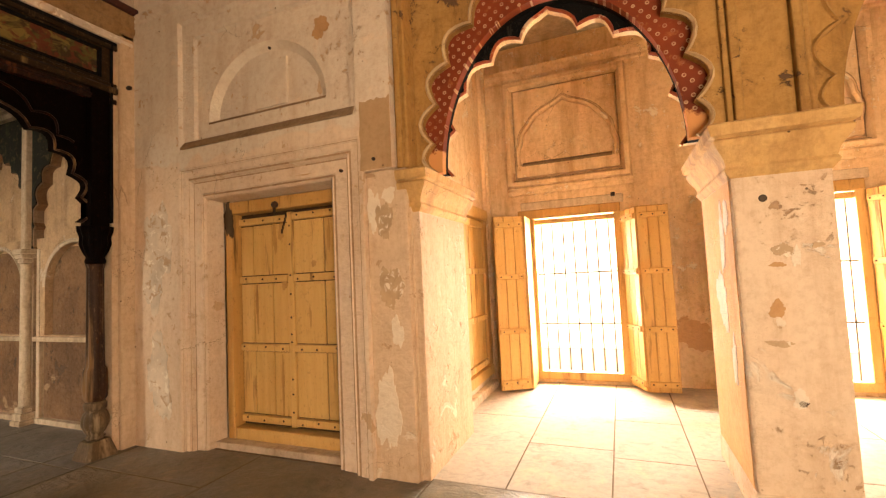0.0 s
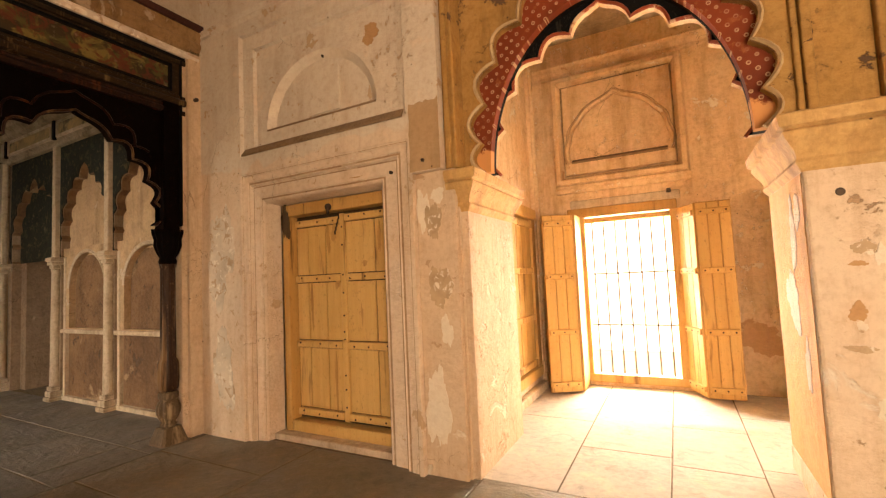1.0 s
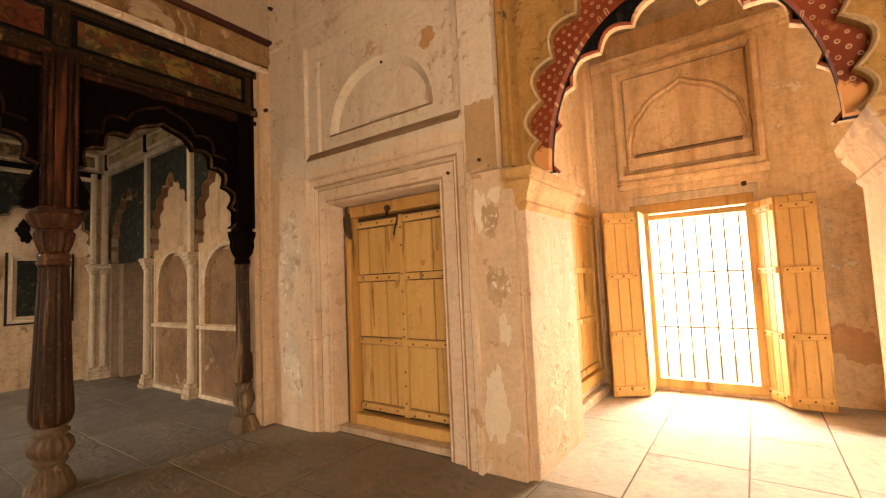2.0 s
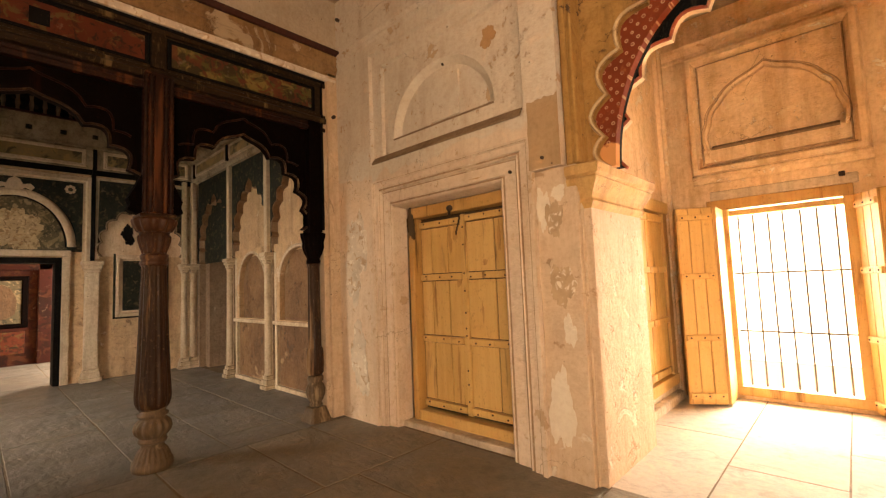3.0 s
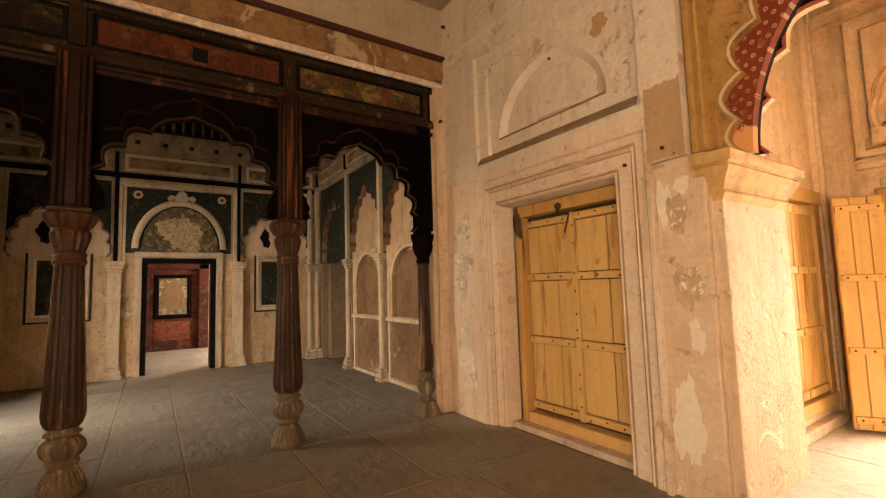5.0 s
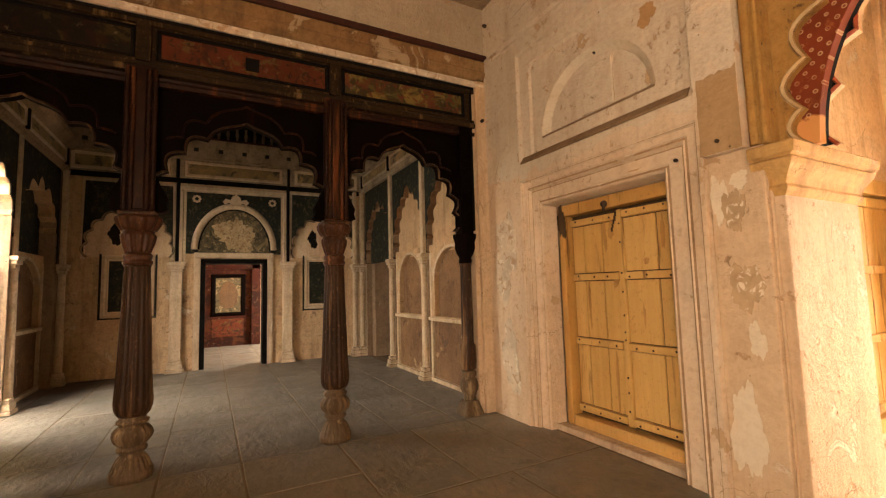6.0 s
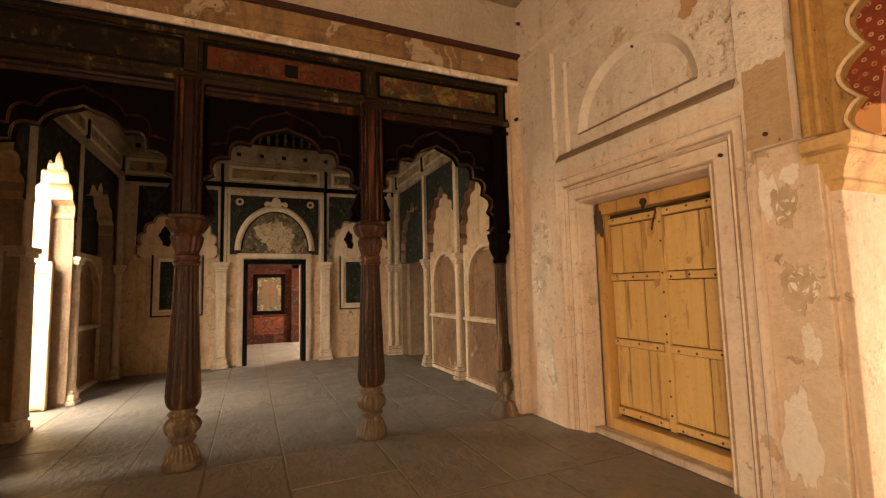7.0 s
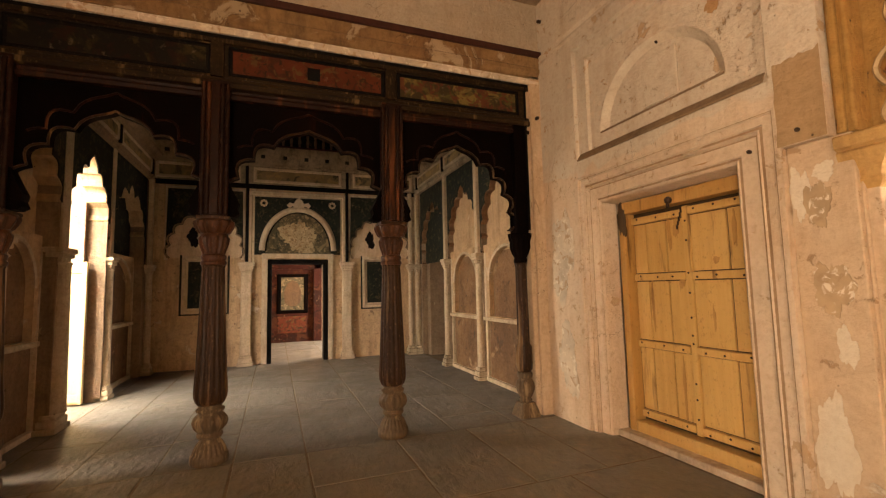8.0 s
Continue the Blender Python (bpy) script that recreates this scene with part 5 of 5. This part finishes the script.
for s in (-1, 1):
    crest = [(DC, 3.13), (DC + s * 0.08, 3.15), (DC + s * 0.12, 3.19), (DC + s * 0.20, 3.15), (DC + s * 0.24, 3.20), (DC + s * 0.19, 3.26), (DC + s * 0.10, 3.24), (DC + s * 0.07, 3.31), (DC, 3.36)]
    crest = [(u, v + 0.06) for u, v in crest]
    part("crest", prism(bmesh.new(), crest, BACK_X + 0.045, BACK_X + 0.08, "yz"), WHITE, back, "white scrolled crest")
    for k in range(8):
        a = k * math.pi / 4
        part("flower_petal", lathe([(0, 0.026), (0.006, 0.02)], 8), CREAM, back).matrix_basis = pose(BACK_X + 0.05, DC + s * 0.69 + 0.055 * math.cos(a), 3.29 + 0.055 * math.sin(a), 0, 90)
    part("jamb_upright", boxes((BACK_X, BACK_X + 0.05, DC + s * 0.66 - 0.055, DC + s * 0.66 + 0.055, 0, 2.14), bevel=0.01), WHITE, back)
    ob = thing("door_pilaster", (BACK_X + 0.05, DC + s * 1.0, 0), "white lime pilaster with moulded cap beside the doorway", "pilaster", "pilasters of the doorway")
    part("base", boxes((-0.05, 0.12, -0.15, 0.15, 0, 0.07), (-0.05, 0.10, -0.125, 0.125, 0.07, 0.16), (-0.05, 0.085, -0.11, 0.11, 0.16, 0.21), bevel=0.012), WHITE, ob)
    part("shaft", boxes((-0.05, 0.065, -0.10, 0.10, 0.21, 1.88), bevel=0.02), WHITE, ob)
    part("capital", boxes((-0.05, 0.08, -0.115, 0.115, 1.88, 1.93), (-0.05, 0.10, -0.135, 0.135, 1.93, 1.99), (-0.05, 0.12, -0.155, 0.155, 1.99, 2.06), bevel=0.012), WHITE, ob)
    part("upright", boxes((-0.05, 0.04, -0.03, 0.03, 2.06, 3.6), bevel=0.01), BLACK, ob)
    # niche with a blind cusped arch beside the doorway
    nc2 = DC + s * 1.745
    cur = foil_arch([(-0.60, 2.15), (-0.60, 2.40), (-0.53, 2.62), (-0.40, 2.80), (-0.18, 2.92)], 3.12, 0.32, 7)
    part("cusped_screen", arch_plate(bmesh.new(), nc2 - 0.66, nc2 + 0.66, 2.15, 3.50, cur, nc2, BACK_X, BACK_X + 0.07, "yz"), GREEN, back)
    part("screen_edge", ribbon(bmesh.new(), both(cur, nc2), 0.03, BACK_X + 0.09, BACK_X + 0.05, "yz"), DIM, back)
    part("arch_panel", arch_infill(bmesh.new(), [(u * 1.02, v) for u, v in cur], nc2, 2.15, BACK_X, BACK_X + 0.012, "yz"), CREAM, back)
    part("soot_mark", prism(bmesh.new(), blot(nc2 - 0.22, 2.55, 0.2, 0.34, 5), BACK_X + 0.012, BACK_X + 0.016, "yz"), BLACK, back, "black soot above the niche")
    bm = bmesh.new()
    a, b = nc2 - 0.40, nc2 + 0.40
    rings(bm, [(a, b, 1.06, 2.18, BACK_X), (a + 0.01, b - 0.01, 1.07, 2.17, BACK_X + 0.05), (a + 0.05, b - 0.05, 1.11, 2.13, BACK_X + 0.05), (a + 0.07, b - 0.07, 1.13, 2.11, BACK_X + 0.015), (a + 0.10, b - 0.10, 1.16, 2.08, BACK_X + 0.015), (a + 0.11, b - 0.11, 1.17, 2.07, BACK_X + 0.006)], "yz")
    part("niche_border", bm, WHITE, back)
    for line in ((a - 0.035, a - 0.002, 1.03, 2.2), (b + 0.002, b + 0.035, 1.03, 2.2)):
        part("dark_line", boxes((BACK_X, BACK_X + 0.02, *line)), GREEN, back)
    part("dark_line", boxes((BACK_X, BACK_X + 0.02, a - 0.002, b + 0.002, 1.03, 1.058)), GREEN, back)
    part("niche_dark", boxes((BACK_X, BACK_X + 0.008, a + 0.1, b - 0.1, 1.16, 2.08)), GREEN, back, "dark painted picture panel")
    bm = bmesh.new()
    rings(bm, [(nc2 - 0.70, nc2 + 0.70, 2.1, 3.55, BACK_X), (nc2 - 0.70, nc2 + 0.70, 2.1, 3.55, BACK_X + 0.05), (nc2 - 0.65, nc2 + 0.65, 2.1, 3.50, BACK_X + 0.05), (nc2 - 0.64, nc2 + 0.64, 2.1, 3.49, BACK_X)], "yz", True)
    part("white_border", bm, WHITE, back)
bm = bmesh.new()
prof = [(3.69, 0.0), (3.695, 0.04), (4.05, 0.045), (4.055, 0.03), (4.07, 0.075), (4.10, 0.08), (4.11, 0.05), (4.14, 0.06), (4.40, 0.15), (4.46, 0.16), (4.47, 0.0)]
moulded(bm, SIDE_S, SIDE_N, [(z, BACK_X + d) for z, d in prof], "yz")
part("cornice", bm, DIRTYWHITE, back, "grimy white moulded cornice")
part("black_band", boxes((BACK_X, BACK_X + 0.03, SIDE_S, SIDE_N, 3.59, 3.685)), BLACK, back, "black painted band below the frieze")
part("red_line", boxes((BACK_X, BACK_X + 0.17, SIDE_S, SIDE_N, 4.472, 4.50)), REDSTRIP, back)
part("dark_frieze", boxes((BACK_X, BACK_X + 0.02, SIDE_S, SIDE_N, 4.502, ROOM_TOP - 0.02)), GREEN, back, "dark band above the cornice, behind the balusters")
for i in range(12):
    y = -5.2 + i * 0.43
    part("painted_square", boxes((BACK_X + 0.08, BACK_X + 0.118, y - 0.04, y + 0.04, 4.22, 4.29)), GREEN, back)
for a, b in ((-5.40, -3.90), (-3.66, -1.87), (-1.63, -0.25)):
    bm = bmesh.new()
    rings(bm, [(a, b, 3.715, 4.035, BACK_X + 0.044), (a + 0.015, b - 0.015, 3.73, 4.02, BACK_X + 0.075), (a + 0.05, b - 0.05, 3.765, 3.985, BACK_X + 0.07), (a + 0.065, b - 0.065, 3.78, 3.97, BACK_X + 0.0475)], "yz")
    part("frieze_frame", bm, WHITE, back, "white framed panel of the frieze")
    part("frieze_panel", boxes((BACK_X, BACK_X + 0.049, a + 0.06, b - 0.06, 3.775, 3.975)), FRIEZE, back, "ochre painted frieze panel")
for y in (-3.78, -1.75):
    part("dark_divider", boxes((BACK_X, BACK_X + 0.07, y - 0.03, y + 0.03, 3.60, 4.05), bevel=0.01), BLACK, back)
for i in range(13):
    part("baluster", lathe([(4.50, 0.03), (4.55, 0.022), (4.63, 0.035), (4.71, 0.022), (4.77, 0.03)], 10), DIM, back).matrix_basis = pose(BACK_X + 0.1, -3.75 + i * 0.165, 0)
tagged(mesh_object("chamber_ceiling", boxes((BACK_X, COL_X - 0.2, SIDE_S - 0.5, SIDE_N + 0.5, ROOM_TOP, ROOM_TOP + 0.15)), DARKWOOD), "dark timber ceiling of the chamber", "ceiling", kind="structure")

# room behind the doorway, with a red painted door
bm = boxes((-10.95, -10.75, -5.0, 0.3, 0, 3.2), (-10.75, BACK_X - 0.35, -4.6, -4.4, 0, 3.2), (-10.75, -10.0, -0.1, 0.1, 0, 3.2), (-8.4, BACK_X - 0.35, -0.1, 0.1, 0, 3.2), (-10.0, -8.4, -0.1, 0.1, 2.7, 3.2), (-10.95, BACK_X - 0.35, -4.6, 0.3, 3.2, 3.3))
wall("wall_back_room", bm, CREAM, "plaster walls of the room behind the doorway")
ob = thing("red_door", (-10.74, -2.72, 0), "red painted door with a framed flower panel", "door")
ob.scale = (1.0, 1.2, 1.02)
part("frame_post", boxes((0, 0.16, -0.68, -0.50, 0, 2.2), bevel=0.015), REDDOOR, ob)
part("frame_post", boxes((0, 0.16, 0.46, 0.66, 0, 2.2), bevel=0.015), REDDOOR, ob)
part("frame_head", boxes((0, 0.16, -0.68, 0.66, 2.05, 2.25), bevel=0.015), REDDOOR, ob)
part("leaf", boxes((0, 0.06, -0.50, 0.46, 0, 2.05)), REDDOOR, ob)
bm = bmesh.new()
rings(bm, [(-0.38, 0.34, 0.80, 1.92, 0.06), (-0.36, 0.32, 0.82, 1.90, 0.09), (-0.30, 0.26, 0.88, 1.84, 0.09), (-0.28, 0.24, 0.90, 1.82, 0.066)], "yz")
part("panel_frame", bm, DARKWOOD, ob)
part("picture_panel", boxes((0.05, 0.068, -0.28, 0.24, 0.90, 1.82)), LUNETTE, ob, "cream panel with a brown plant")
plant = [(-0.2, 1.1), (-0.08, 1.0), (0.04, 1.0), (0.16, 1.1), (0.18, 1.4), (0.1, 1.65), (-0.02, 1.74), (-0.14, 1.65), (-0.22, 1.4)]
part("plant", prism(bmesh.new(), plant, 0.066, 0.072, "yz"), plaster("brown_leaves", (0.16, 0.09, 0.04), (0.1, 0.06, 0.03), (0.05, 0.03, 0.02)), ob)
part("lower_panel", boxes((0.05, 0.07, -0.36, 0.30, 0.25, 0.72), bevel=0.01), BEAMRED, ob)

# ---------- outdoors ----------
tagged(mesh_object("backdrop", boxes((-8, 25, 7.0, 7.2, -0.25, 12)), GLARE), "glaring hazy daylight far outside the windows", "backdrop", kind="structure")
tagged(mesh_object("ground", boxes((-400, 400, -400, 400, -0.6, -0.25)), SAND), "pale sandy ground outside", "ground", kind="structure")

# ---------- floor of flagstones ----------
floor = tagged(mesh_object("floor", boxes((-11.0, 8.4, -6.6, BAY_Y + 0.42, -0.25, -0.002)), MORTAR), "floor of worn grey flagstones with open joints", "floor", kind="structure")
rng = random.Random(4)


def flag(x0, x1, y0, y1, top, wander, material):
    """One flagstone with uneven corners and worn edges."""
    bm = bmesh.new()
    j = lambda: rng.uniform(-wander, wander)
    low = [(x0 + j(), y0 + j()), ((x0 + x1) / 2 + j(), y0 + j() * 0.6), (x1 + j(), y0 + j()), (x1 + j() * 0.6, (y0 + y1) / 2), (x1 + j(), y1 + j()), ((x0 + x1) / 2 + j(), y1 + j() * 0.6), (x0 + j(), y1 + j()), (x0 + j() * 0.6, (y0 + y1) / 2)]
    cx, cy = (x0 + x1) / 2, (y0 + y1) / 2
    loops = []
    for z, inset in ((-0.03, 0.0), (top - 0.005, 0.0), (top - 0.001, 0.003), (top, 0.007)):
        loops.append([bm.verts.new((x - math.copysign(min(inset, abs(x - cx)), x - cx), y - math.copysign(min(inset, abs(y - cy)), y - cy), z)) for x, y in low])
    for a, b in zip(loops, loops[1:]):
        for i in range(8):
            bm.faces.new((a[i], a[(i + 1) % 8], b[(i + 1) % 8], b[i]))
    bm.faces.new(loops[-1])
    bm.faces.new(loops[0][::-1])
    return part("flagstone", bm, material, floor)


def course(x0, x1, y0, y1, gap, material, cuts=()):
    """A course of flags along x, cut where told and at uneven lengths elsewhere."""
    x = x0
    while x < x1 - 0.01:
        nxt = x + rng.uniform(0.95, 1.75)
        ahead = [c for c in cuts if x + 0.25 < c]
        if ahead and ahead[0] < nxt + 0.5:
            nxt = ahead[0]
        if nxt > x1 - 0.45:
            nxt = x1
        flag(x + gap, nxt - gap, y0 + gap, y1 - gap, 0.002 + rng.uniform(-0.002, 0.002), 0.006, material)
        x = nxt


def steps_of(values):
    return zip(values, values[1:])


END_Y = -0.12
LINE_X = -1.45          # joint below the columns
INNER_Y = (-6.58, -5.95, -5.38, -4.77, -4.14, -3.55, -2.95, -2.19, -1.5, -0.8, 0.3)
INNER_CUTS = {-4.77: (-3.30, -2.24), -4.14: (-3.40, -2.30), -3.55: (-5.40, -2.75), -5.38: (-2.60,)}
for y0, y1 in zip(INNER_Y, INNER_Y[1:]):
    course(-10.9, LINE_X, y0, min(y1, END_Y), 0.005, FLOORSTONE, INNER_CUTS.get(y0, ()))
for y0, y1 in steps_of((-6.58, -5.7, -4.9, -4.2, -3.55, -2.95, -2.12, -1.38, -0.72, END_Y)):
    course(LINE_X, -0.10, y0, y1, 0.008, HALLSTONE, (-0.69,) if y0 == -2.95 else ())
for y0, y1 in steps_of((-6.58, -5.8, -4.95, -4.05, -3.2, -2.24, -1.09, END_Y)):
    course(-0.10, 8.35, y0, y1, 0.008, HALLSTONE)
# larger bay flags, paled to hold window light, laid in rows along y
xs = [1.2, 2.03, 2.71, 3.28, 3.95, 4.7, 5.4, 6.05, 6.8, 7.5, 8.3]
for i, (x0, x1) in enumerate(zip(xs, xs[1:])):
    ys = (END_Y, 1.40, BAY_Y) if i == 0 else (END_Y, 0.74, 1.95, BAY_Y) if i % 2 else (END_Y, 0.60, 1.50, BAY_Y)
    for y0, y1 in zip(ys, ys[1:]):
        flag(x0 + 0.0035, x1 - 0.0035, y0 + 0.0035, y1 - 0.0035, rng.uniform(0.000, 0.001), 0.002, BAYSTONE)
